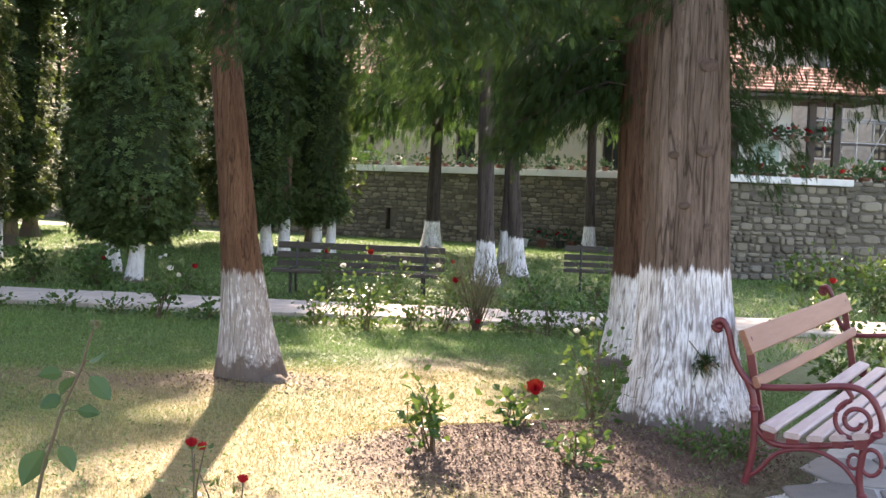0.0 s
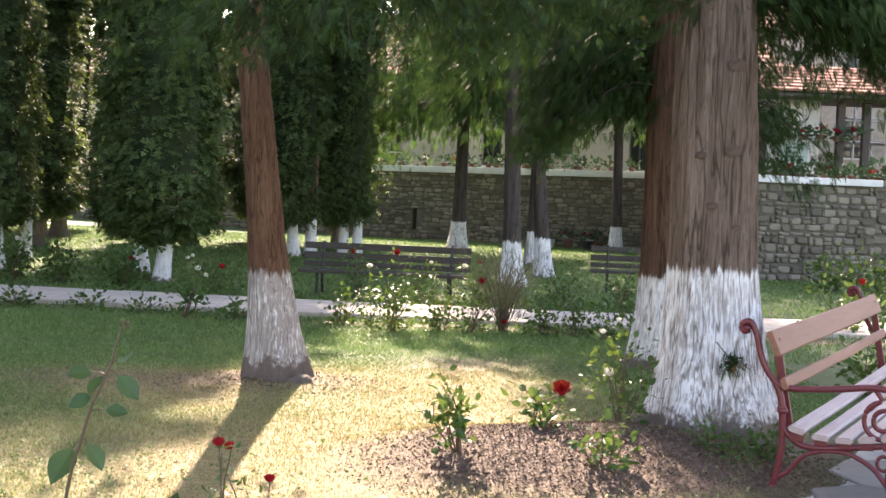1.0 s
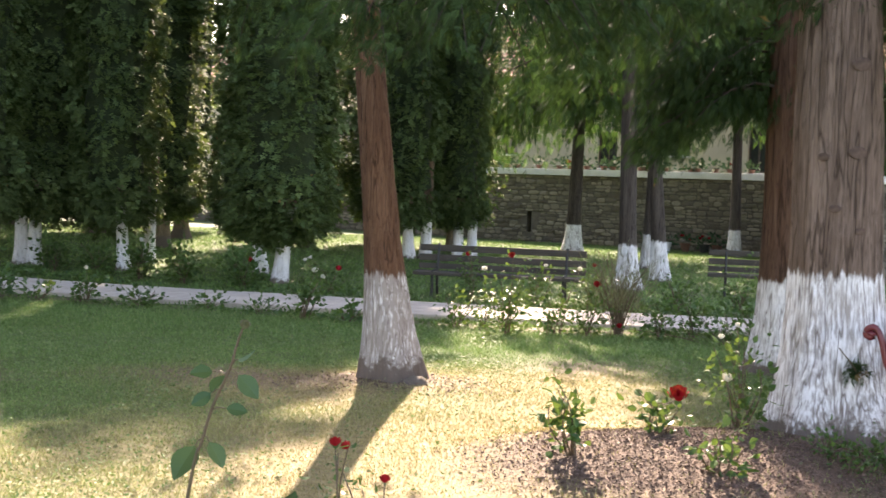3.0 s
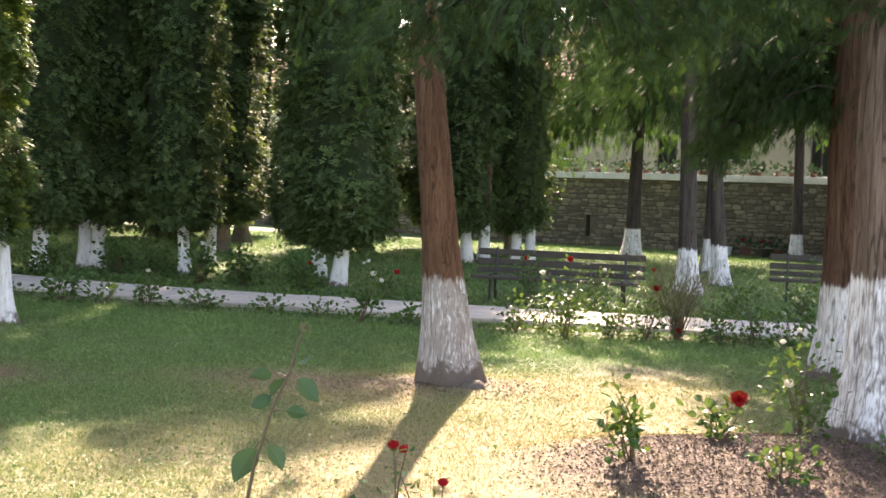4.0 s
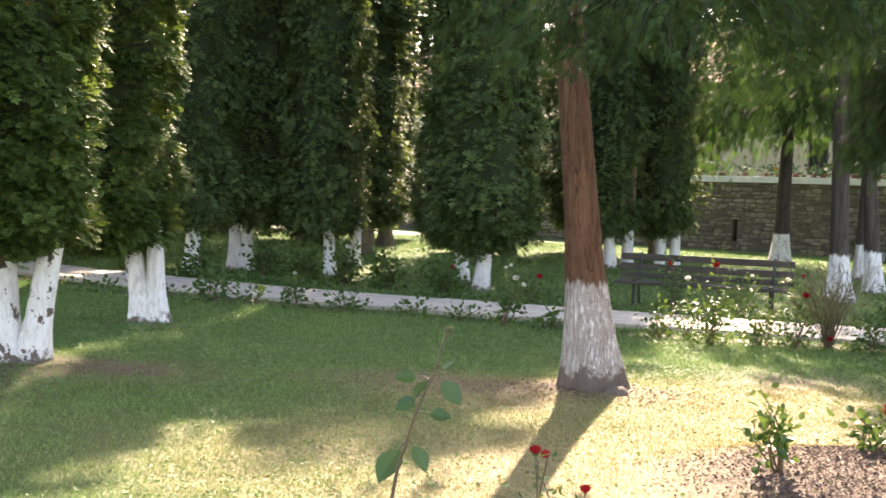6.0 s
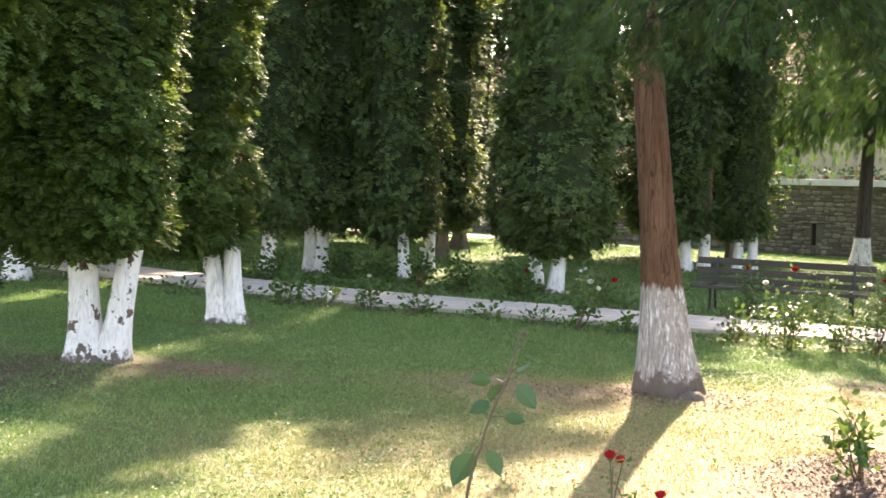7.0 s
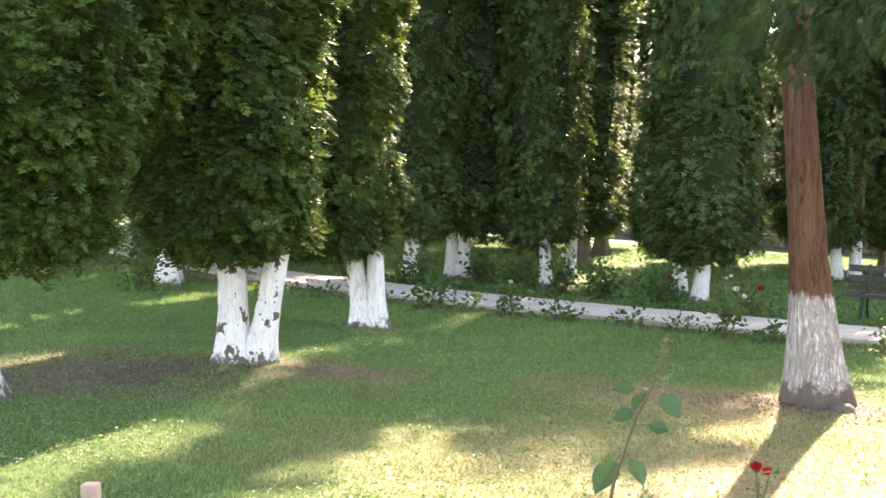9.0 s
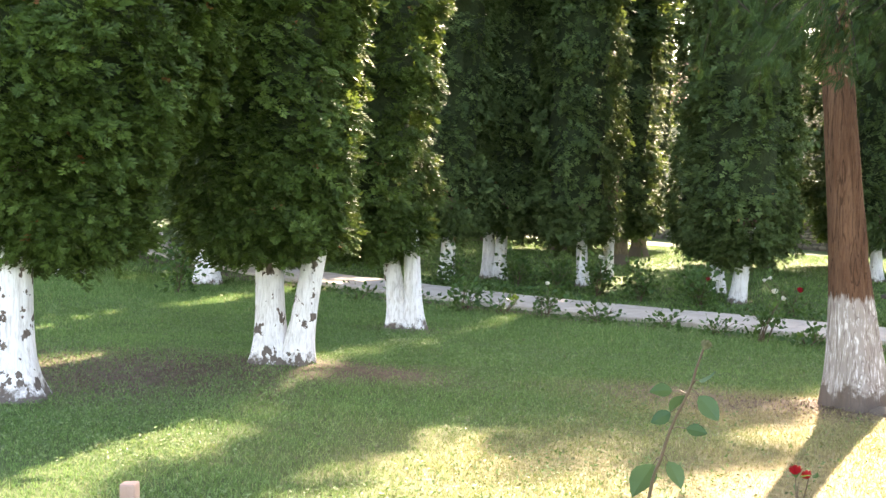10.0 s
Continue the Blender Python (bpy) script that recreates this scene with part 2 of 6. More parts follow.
M = {
    "thuja": leaf_mat("thuja_leaf", (0.030, 0.062, 0.014), (0.082, 0.150, 0.034), (0.200, 0.315, 0.078), 0.30, 0.5, (0.26, 0.10, 0.045), 0.02, True),
    # paler, less saturated greens for the farther thujas
    "thuja_far": leaf_mat("far_thuja_leaf", (0.038, 0.072, 0.026), (0.105, 0.172, 0.060), (0.23, 0.32, 0.115), 0.30, 0.55, (0.22, 0.13, 0.05), 0.01, True),
    "core": plain_mat("thuja_inner_shade", (0.016, 0.030, 0.010), (0.042, 0.066, 0.023), 14, 0.95, 0.8, 0.05),
    # one frond in two tones: near canopies' shade is put into the darker
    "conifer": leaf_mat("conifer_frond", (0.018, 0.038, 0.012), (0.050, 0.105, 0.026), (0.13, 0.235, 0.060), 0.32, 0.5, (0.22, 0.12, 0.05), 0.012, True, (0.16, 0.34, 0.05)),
    "conifer_shaded": leaf_mat("shaded_conifer_frond", (0.015, 0.032, 0.011), (0.034, 0.070, 0.021), (0.070, 0.125, 0.036), 0.18, 0.6, (0.16, 0.09, 0.04), 0.012, True, (0.10, 0.20, 0.04)),
    "rose_leaf": leaf_mat("rose_leaf", (0.030, 0.085, 0.025), (0.060, 0.130, 0.035), (0.120, 0.210, 0.055), 0.30, 0.35),
    "dry_leaf": leaf_mat("dry_stalk", (0.12, 0.12, 0.07), (0.20, 0.19, 0.12), (0.32, 0.30, 0.21), 0.20, 0.6),
    "stem": plain_mat("rose_stem", (0.07, 0.06, 0.03), (0.14, 0.08, 0.05), 30, 0.6),
    "red_petal": leaf_mat("red_petal", (0.20, 0.003, 0.010), (0.32, 0.005, 0.016), (0.42, 0.010, 0.024), 0.05, 0.6),
    "pink_petal": leaf_mat("white_petal", (0.70, 0.66, 0.62), (0.80, 0.76, 0.72), (0.86, 0.84, 0.80), 0.30, 0.5),
    "bark": bark_mat("lime_washed_red_bark", (0.066, 0.031, 0.018), (0.130, 0.068, 0.042), (0.225, 0.130, 0.082), 0.86, 0.585, 0.0, 0.15, 0.95, 24),
    "bark_big": bark_mat("lime_washed_grey_bark", (0.062, 0.037, 0.027), (0.160, 0.112, 0.088), (0.29, 0.21, 0.17), 1.10, 0.505, 0.0, 0.15, 0.85, 16),
    "bark_second": bark_mat("lime_washed_brown_bark", (0.060, 0.030, 0.021), (0.115, 0.066, 0.046), (0.185, 0.112, 0.082), 0.84, 0.50, 0.0, 0.06, 0.75, 18),
    "bark_far": bark_mat("lime_washed_dark_bark", (0.030, 0.024, 0.021), (0.075, 0.060, 0.052), (0.135, 0.112, 0.098), 0.76, 0.47, 0.0, 0.02, 0.65, 18),
    "bark_thuja": bark_mat("lime_washed_thuja_bark", (0.10, 0.065, 0.045), (0.22, 0.15, 0.11), (0.30, 0.22, 0.16), 1.16, 0.43, 0.64, 0.03, 0.5, 14, 0.3),
    "bark_spotted": bark_mat("spotted_lime_washed_bark", (0.07, 0.060, 0.055), (0.15, 0.12, 0.10), (0.24, 0.19, 0.16), 1.22, 0.44, 0.575, 0.05, 0.5, 14, 0.15),
    "bark_bare": bark_mat("bare_thuja_bark", (0.10, 0.075, 0.055), (0.22, 0.17, 0.12), (0.34, 0.27, 0.19), -1.0),
    # palest clover tone stands in for small leaves catching the light
    "clover": leaf_mat("clover_leaf", (0.060, 0.130, 0.036), (0.130, 0.230, 0.075), (0.34, 0.43, 0.22), 0.25, 0.5),
    "knot": plain_mat("knot_bark", (0.045, 0.027, 0.020), (0.14, 0.090, 0.070), 40, 0.9, 0.8, 0.006),
    "limb": plain_mat("conifer_limb_bark", (0.022, 0.015, 0.011), (0.052, 0.035, 0.026), 20, 0.9, 0.5),
    # darker, cooler rose leaf; the shade on the foreground shoot is in its colour
    "shade_leaf": leaf_mat("shade_toned_rose_leaf", (0.036, 0.078, 0.040), (0.058, 0.108, 0.056), (0.090, 0.145, 0.080), 0.10, 0.75, sunny=(0.12, 0.20, 0.06)),
    "ground": cover_mat("lawn_earth", False),
    "grass": cover_mat("grass_blade", True),
    "stone": stone_mat("rubble_stone", [(0.12, (0.10, 0.084, 0.064)), (0.5, (0.205, 0.178, 0.138)), (0.88, (0.34, 0.30, 0.235))]),
    "mortar": stone_mat("rubble_mortar", [(0.3, (0.085, 0.073, 0.060)), (0.7, (0.16, 0.14, 0.112))], True),
    "lime": plain_mat("white_coping", (0.62, 0.62, 0.62), (0.84, 0.84, 0.83), 3, 0.85, 0.3, 0.01),
    "path": plain_mat("path_concrete", (0.34, 0.290, 0.235), (0.57, 0.50, 0.42), 7, 0.9, 0.5, 0.01),
    "flag": stone_mat("flagstone", [(0.2, (0.20, 0.185, 0.170)), (0.6, (0.33, 0.305, 0.28)), (0.9, (0.44, 0.41, 0.38))]),
    "flag_joint": plain_mat("flag_joint", (0.40, 0.39, 0.36), (0.56, 0.54, 0.50), 20, 0.95, 0.5),
    "plaster": plain_mat("cream_plaster", (0.38, 0.34, 0.225), (0.50, 0.45, 0.31), 1.5, 0.9, 0.2, 0.01),
    "plaster_white": plain_mat("white_plaster", (0.68, 0.66, 0.60), (0.82, 0.80, 0.75), 1.5, 0.9, 0.2, 0.01),
    "roof": plain_mat("clay_roof_tile", (0.22, 0.085, 0.055), (0.36, 0.17, 0.12), 3, 0.85, 0.4, 0.02),
    "dark_wood": plain_mat("dark_stained_wood", (0.030, 0.020, 0.014), (0.075, 0.050, 0.036), 18, 0.6, 0.3, 0.004),
    "glass": plain_mat("dark_window_glass", (0.012, 0.014, 0.016), (0.03, 0.034, 0.038), 2, 0.08, 0.0),
    "slat_dark": plain_mat("weathered_dark_slat", (0.030, 0.027, 0.022), (0.080, 0.066, 0.052), 9, 0.80, 0.4, 0.004, 0.0, (0.2, 3, 3)),
    "iron_dark": plain_mat("black_iron", (0.012, 0.012, 0.012), (0.03, 0.03, 0.03), 20, 0.5, 0.2),
    "iron_red": plain_mat("oxide_red_paint", (0.105, 0.013, 0.018), (0.160, 0.024, 0.030), 26, 0.38, 0.35, 0.003),
    "slat": plain_mat("salmon_painted_slat", (0.20, 0.074, 0.040), (0.30, 0.128, 0.078), 5, 0.6, 0.35, 0.003, 0.0, (6, 0.6, 6)),
    "slat_worn": plain_mat("faded_pink_slat", (0.31, 0.220, 0.210), (0.47, 0.365, 0.35), 6, 0.5, 0.4, 0.003, 0.0, (6, 0.5, 6)),
    "steel": plain_mat("galvanised_tube", (0.30, 0.30, 0.30), (0.48, 0.48, 0.47), 12, 0.45, 0.1, 0.002, 0.6),
    "board": plain_mat("scaffold_board", (0.30, 0.22, 0.13), (0.46, 0.36, 0.23), 6, 0.8, 0.3),
    "clay": plain_mat("terracotta_pot", (0.12, 0.055, 0.038), (0.20, 0.095, 0.06), 12, 0.8, 0.3),
    "soil": plain_mat("pot_soil", (0.03, 0.02, 0.014), (0.07, 0.05, 0.035), 30, 0.95, 0.6),
    "sign": plain_mat("pale_green_sign", (0.30, 0.46, 0.42), (0.48, 0.60, 0.54), 4, 0.5, 0.0),
    "chip": stone_mat("bark_chip", [(0.1, (0.055, 0.030, 0.022)), (0.5, (0.125, 0.074, 0.054)), (0.9, (0.26, 0.165, 0.125))]),
    "post": plain_mat("pinkish_concrete_post", (0.34, 0.22, 0.18), (0.46, 0.32, 0.27), 20, 0.9, 0.4),
}

# ---------------------------------------------------------------- mesh tools


def mesh_np(name, v, f, material, smooth=False):
    """A mesh from vertex rows and faces of one size."""
    v, f = np.asarray(v, np.float32), np.asarray(f, np.int32)
    me = bpy.data.meshes.new(name)
    me.vertices.add(len(v))
    me.vertices.foreach_set("co", v.ravel())
    k = f.shape[1]
    me.loops.add(f.size)
    me.loops.foreach_set("vertex_index", f.ravel())
    me.polygons.add(len(f))
    me.polygons.foreach_set("loop_start", np.arange(0, f.size, k, dtype=np.int32))
    me.polygons.foreach_set("loop_total", np.full(len(f), k, np.int32))
    me.polygons.foreach_set("use_smooth", np.full(len(f), smooth))
    me.update(calc_edges=True)
    me.materials.append(material)
    return me


def hang(name, me, parent=None, m=None, label="", kind=""):
    ob = new(name, me)
    if parent is not None:
        ob.parent = parent
    if m is not None:
        ob.matrix_basis = m
    return tagged(ob, label, kind=kind)


def part(name, bm, material, parent, label="", smooth=False):
    me = bpy.data.meshes.new(name)
    for f in bm.faces:
        f.smooth = smooth
    bm.to_mesh(me)
    bm.free()
    me.materials.append(material)
    return hang(name, me, parent, None, label)


def thing(name, x, y, z, label, category, group="", kind="", turn=0.0):
    ob = new(name)
    ob.matrix_basis = pose(x, y, z, 0, 0, turn)
    return tagged(ob, label, category, group, kind)


def box(bm, x0, x1, y0, y1, z0, z1, bev=0.0, m=None):
    r = bmesh.ops.create_cube(bm, size=1)
    vs = r["verts"]
    for v in vs:
        v.co = Vector(((x0 + x1) / 2 + v.co.x * (x1 - x0), (y0 + y1) / 2 + v.co.y * (y1 - y0), (z0 + z1) / 2 + v.co.z * (z1 - z0)))
    if bev:
        es = {e for v in vs for e in v.link_edges}
        r = bmesh.ops.bevel(bm, geom=list(es), offset=bev, segments=2, affect="EDGES", profile=0.6)
        vs = r["verts"] if m is None else list({*r["verts"], *[v for v in vs if v.is_valid]})
    if m is not None:
        bmesh.ops.transform(bm, matrix=m, verts=[v for v in vs if v.is_valid])
    return bm


def smooth_path(pts, n):
    """A Catmull-Rom line through a few points."""
    p = np.array(pts, float)
    p = np.vstack([2 * p[0] - p[1], p, 2 * p[-1] - p[-2]])
    out = []
    for i in range(1, len(p) - 2):
        for t in np.linspace(0, 1, n, endpoint=False):
            a, b, c, d = p[i - 1:i + 3]
            out.append(0.5 * (2 * b + (c - a) * t + (2 * a - 5 * b + 4 * c - d) * t * t + (3 * b - a - 3 * c + d) * t ** 3))
    return np.array(out + [p[-2]])


def tube(line, radii, sides=8, flat=1.0):
    """Vertices and quads of a closed tube along a line; flat squeezes it along its second axis."""
    line = np.asarray(line, float)
    n = len(line)
    radii = np.broadcast_to(np.asarray(radii, float), (n,))
    t = np.gradient(line, axis=0)
    t /= np.linalg.norm(t, axis=1, keepdims=True) + 1e-9
    ref = np.where(np.abs(t[:, 2:3]) > 0.95, [[1.0, 0, 0]], [[0, 0, 1.0]])
    ref = np.repeat(ref[:1], n, 0) if np.all(np.abs(t @ ref[0]) < 0.98) else ref
    a = np.cross(t, ref)
    a /= np.linalg.norm(a, axis=1, keepdims=True) + 1e-9
    b = np.cross(t, a)
    th = np.linspace(0, 2 * np.pi, sides, endpoint=False)
    v = line[:, None] + radii[:, None, None] * (np.cos(th)[None, :, None] * a[:, None] * flat + np.sin(th)[None, :, None] * b[:, None])
    i, j = np.meshgrid(np.arange(n - 1), np.arange(sides), indexing="ij")
    k = (j + 1) % sides
    f = np.stack([i * sides + j, i * sides + k, (i + 1) * sides + k, (i + 1) * sides + j], -1).reshape(-1, 4)
    v = np.vstack([v.reshape(-1, 3), line[:1], line[-1:]])
    e = np.arange(sides)
    c0, c1 = n * sides, n * sides + 1
    caps = np.concatenate([np.stack([e, np.full(sides, c0), np.full(sides, c0), (e + 1) % sides], -1)[:, [0, 1, 3, 3]],
                           np.stack([(n - 1) * sides + e, (n - 1) * sides + (e + 1) % sides, np.full(sides, c1), np.full(sides, c1)], -1)])
    return v, f, caps


def tubes_mesh(name, specs, material, sides=8, smooth=True):
    """Several tubes in one mesh: specs of (line, radii)."""
    vs, fs, off = [], [], 0
    for line, radii in specs:
        v, f, _ = tube(line, radii, sides)
        vs.append(v)
        fs.append(f + off)
        off += len(v)
    return mesh_np(name, np.vstack(vs), np.vstack(fs), material, smooth)


def vnoise(u, v, seed, period=0):
    """Smooth value noise in two directions; period wraps the first."""
    rng = np.random.default_rng(seed)
    tab = rng.random((64, 512))
    ui, vi = np.floor(u).astype(int), np.floor(v).astype(int)
    fu, fv = u - ui, v - vi
    fu, fv = fu * fu * (3 - 2 * fu), fv * fv * (3 - 2 * fv)
    w = period or 64
    g = lambda a, b: tab[(a % w) % 64, b % 512]
    return (g(ui, vi) * (1 - fu) + g(ui + 1, vi) * fu) * (1 - fv) + (g(ui, vi + 1) * (1 - fu) + g(ui + 1, vi + 1) * fu) * fv


def sprays(template, faces, base, along, side, size):
    """Copies of a small template, one for each base, in one array: x along side, y along the shoot, z across."""
    along = along / (np.linalg.norm(along, axis=1, keepdims=True) + 1e-9)
    side = side - along * np.sum(side * along, 1, keepdims=True)
    side /= np.linalg.norm(side, axis=1, keepdims=True) + 1e-9
    nrm = np.cross(side, along)
    t = np.asarray(template, float)
    v = base[:, None] + size[:, None, None] * (t[None, :, 0:1] * side[:, None] + t[None, :, 1:2] * along[:, None] + t[None, :, 2:3] * nrm[:, None])
    f = np.asarray(faces)[None] + (np.arange(len(base)) * len(t))[:, None, None]
    return v.reshape(-1, 3), f.reshape(-1, f.shape[-1])


def tone_layer(me, tones, per):
    """One shade for each spray, carried by its corners."""
    a = me.attributes.new("tone", "FLOAT", "POINT")
    a.data.foreach_set("value", np.repeat(np.clip(tones, 0, 1), per).astype(np.float32))
    return me


def joined(name, chunks, material, smooth=False):
    vs, fs, off = [], [], 0
    for v, f in chunks:
        vs.append(v)
        fs.append(f + off)
        off += len(v)
    return mesh_np(name, np.vstack(vs), np.vstack(fs), material, smooth)


# ---------------------------------------------------------------- trees


def trunk_mesh(name, material, base_r, top_r, height, lean=(0, 0), bend=0.0, flare=0.25, ridge=0.010, ridges=22, seed=1, fine=True, lobes=5):
    """A tapered trunk with a lobed root flare and fissured bark; lean is the offset at 3 m."""
    nth, dz = (112, 0.02) if fine else (24, 0.08)
    low = np.arange(-0.12, min(height, 4.4), dz)
    z = np.concatenate([low, np.linspace(min(height, 4.4), height, 12)]) if height > 4.5 else np.append(low, height)
    th = np.linspace(0, 2 * np.pi, nth, endpoint=False)
    Z, T = np.meshgrid(z, th, indexing="ij")
    zz = np.maximum(Z, 0)
    r = top_r + (base_r - top_r) * np.exp(-zz / flare) + top_r * 0.16 * np.exp(-zz / 1.6)
    r = r * np.clip(1 - np.maximum(zz - 2, 0) / (height * 1.15), 0.12, 1)
    rng = np.random.default_rng(seed)
    ph = rng.random(3) * 6.28
    r = r * (1 + 0.16 * np.cos(lobes * T + ph[0]) * np.exp(-zz / (flare * 1.1)) + 0.05 * np.cos(3 * T + ph[1] + Z * 0.4) + 0.02 * np.sin(2 * T + Z * 1.7 + ph[2]))
    u = T / (2 * np.pi)
    warp = vnoise(u * 8, Z * 1.2, seed + 5, 8) * 0.12
    n1 = vnoise((u + warp * 0.3) * ridges, Z * 1.3 + u * 3, seed + 1, ridges)
    n2 = vnoise((u + warp * 0.2) * ridges * 2, Z * 3.0, seed + 2, min(64, ridges * 2))
    g = np.clip(np.abs(n1 - 0.5) / 0.10, 0, 1)
    r = r + ridge * (0.9 * g + 0.8 * n2 - 0.9)
    s = zz / 3.0
    cx = lean[0] * s + bend * np.sin(np.clip(s, 0, 2) * np.pi) * 0.5
    cy = lean[1] * s
    v = np.stack([cx + r * np.cos(T), cy + r * np.sin(T), Z], -1).reshape(-1, 3)
    i, j = np.meshgrid(np.arange(len(z) - 1), np.arange(nth), indexing="ij")
    k = (j + 1) % nth
    f = np.stack([i * nth + j, i * nth + k, (i + 1) * nth + k, (i + 1) * nth + j], -1).reshape(-1, 4)
    return mesh_np(name, v, f, material, True)


def scale_spray(pairs, wd):
    """A flat thuja spray: short overlapping side shoots along a curved axis, with a rounded outline."""
    v, f = [], []
    for q in range(pairs):
        u = (q + 0.35) / (pairs + 0.5)
        for sgn in (-1, 1):
            ln, ang = 0.50 * math.sin(0.5 + 2.2 * u), radians(64 - 34 * u) * sgn
            dx, dy = math.sin(ang) * ln, math.cos(ang) * ln
            nx, ny = dy / ln * wd, -dx / ln * wd
            z0, i = 0.16 * u * u, len(v)
            v += [(0, u * 0.72, z0), (dx * 0.62 + nx, u * 0.72 + dy * 0.62 + ny, z0 + 0.05), (dx, u * 0.72 + dy, z0 - 0.05), (dx * 0.62 - nx, u * 0.72 + dy * 0.62 - ny, z0 + 0.05)]
            f.append((i, i + 1, i + 2, i + 3))
    i = len(v)
    v += [(0, 0.5, 0.08), (wd, 0.82, 0.16), (0, 1.0, 0.12), (-wd, 0.82, 0.16)]
    f.append((i, i + 1, i + 2, i + 3))
    return v, f


FAN, FAN_F = scale_spray(3, 0.115)
FAN_S, FAN_SF = scale_spray(2, 0.17)


def crown_radius(t):
    """Outline of a clipped, columnar crown from its skirt (0) to its tip (1)."""
    return np.clip(t / 0.025 + 0.15, 0, 1) ** 0.4 * np.clip(1.0 - np.clip((t - 0.55) / 0.45, 0, 1) ** 2.2 * 0.95, 0.03, 1)


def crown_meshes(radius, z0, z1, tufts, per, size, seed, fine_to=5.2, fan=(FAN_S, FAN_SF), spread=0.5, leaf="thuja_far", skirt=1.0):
    """Foliage of a columnar thuja: tufts of fan-shaped sprays on a lumpy column, and a dark solid core for the shade
    inside.
    """
    rng = np.random.default_rng(seed)
    out, tones = [], []
    for lo, hi, cnt, sz in ((z0, min(z1, fine_to), tufts, size), (min(z1, fine_to), z1, tufts // 6, size * 2.8)):
        if hi - lo < 0.2:
            continue
        z = lo + (hi - lo) * rng.random(cnt * 3)
        z = np.where((rng.random(cnt * 3) < 0.27) & (lo == z0), z0 + 0.42 * rng.random(cnt * 3), z)
        th = rng.random(cnt * 3) * 2 * np.pi
        cushion = np.where(z < z0 + 1.0, 1.0, vnoise(th / (2 * np.pi) * 16, z * 3.4, seed + 4, 16))
        keep = np.argsort(rng.random(cnt * 3) - 0.12 * np.clip((cushion - 0.25) * 2.2, 0, 1))[:cnt]
        z, th = z[keep], th[keep]
        t = (z - z0) / (z1 - z0)
        lump = vnoise(th / (2 * np.pi) * 9, z * 1.9, seed + 3, 9) * 0.24 + vnoise(th / (2 * np.pi) * 16, z * 3.4, seed + 4, 16) * 0.34 - 0.08
        r = radius * crown_radius(t) * (0.80 + lump)
        r = r * (skirt + (1 - skirt) * np.clip((z - z0) / 1.2, 0, 1))
        low = z < z0 + 0.42
        r = np.where(low, r * rng.random(cnt) ** 0.33, r)
        cen = np.stack([r * np.cos(th), r * np.sin(th), z - np.where(low, 0.16 * rng.random(cnt), 0)], -1)
        outw = np.stack([np.cos(th), np.sin(th), np.zeros(cnt)], -1)
        tang = np.stack([-np.sin(th), np.cos(th), np.zeros(cnt)], -1)
        up = np.array([0, 0, 1.0])
        d = outw * 0.75 + tang * rng.normal(0, 0.38, (cnt, 1)) + up * rng.normal(-0.38, 0.34, (cnt, 1))
        d /= np.linalg.norm(d, axis=1, keepdims=True)
        sd = tang + rng.normal(0, 0.30, (cnt, 3))
        sd -= d * np.sum(d * sd, 1, keepdims=True)
        sd /= np.linalg.norm(sd, axis=1, keepdims=True)
        d, sd, n = np.repeat(d, per, 0), np.repeat(sd, per, 0), cnt * per
        phi = rng.uniform(-1.2, 1.2, (n, 1))
        along = d * np.cos(phi) + sd * np.sin(phi) + rng.normal(0, 0.16, (n, 3))
        side = sd * np.cos(phi) - d * np.sin(phi) + rng.normal(0, 0.22, (n, 3))
        b = np.repeat(cen - outw * sz * 0.6, per, 0) + rng.normal(0, sz * spread, (n, 3)) + along * sz * 0.25
        out.append(sprays(*fan, b, along, side, sz * (0.75 + 0.5 * rng.random(n)) * (1 - 0.2 * np.abs(phi[:, 0]))))
        tones.append(0.65 * np.repeat(rng.random(cnt), per) + 0.35 * rng.random(n))
    foliage = tone_layer(joined("thuja_foliage", out, M[leaf]), np.concatenate(tones), len(fan[0]))
    # solid core; its dark colour stands in for shade between the sprays
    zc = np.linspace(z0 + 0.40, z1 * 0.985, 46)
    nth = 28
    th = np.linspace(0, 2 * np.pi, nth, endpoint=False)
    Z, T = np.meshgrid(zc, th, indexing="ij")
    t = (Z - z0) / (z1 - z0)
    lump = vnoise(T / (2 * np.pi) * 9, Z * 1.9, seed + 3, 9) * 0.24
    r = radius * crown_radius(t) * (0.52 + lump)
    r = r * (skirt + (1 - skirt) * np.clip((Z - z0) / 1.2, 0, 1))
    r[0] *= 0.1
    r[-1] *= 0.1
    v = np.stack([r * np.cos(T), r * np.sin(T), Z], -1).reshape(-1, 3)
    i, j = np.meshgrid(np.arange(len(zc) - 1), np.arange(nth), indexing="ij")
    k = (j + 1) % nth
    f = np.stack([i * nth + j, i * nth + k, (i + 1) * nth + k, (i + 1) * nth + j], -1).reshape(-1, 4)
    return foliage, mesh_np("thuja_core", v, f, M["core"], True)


FROND, FROND_F = [], []
for q in range(5):
    y0 = 0.02 + q * 0.16
    ln = 0.46 * (1 - 0.11 * q)
    for sgn in (-1, 1):
        i0 = len(FROND)
        FROND += [(0.0, y0, 0.0), (sgn * ln * 0.42, y0 + ln * 0.42, -0.03), (sgn * ln * 0.58, y0 + ln * 1.10, -0.20), (sgn * ln * 0.30, y0 + ln * 0.52, -0.04)]
        FROND_F.append((i0, i0 + 1, i0 + 2, i0 + 3))
i0 = len(FROND)
FROND += [(-0.03, 0, 0), (0.03, 0, 0), (0.06, 0.85, 0), (0, 1.2, -0.06)]
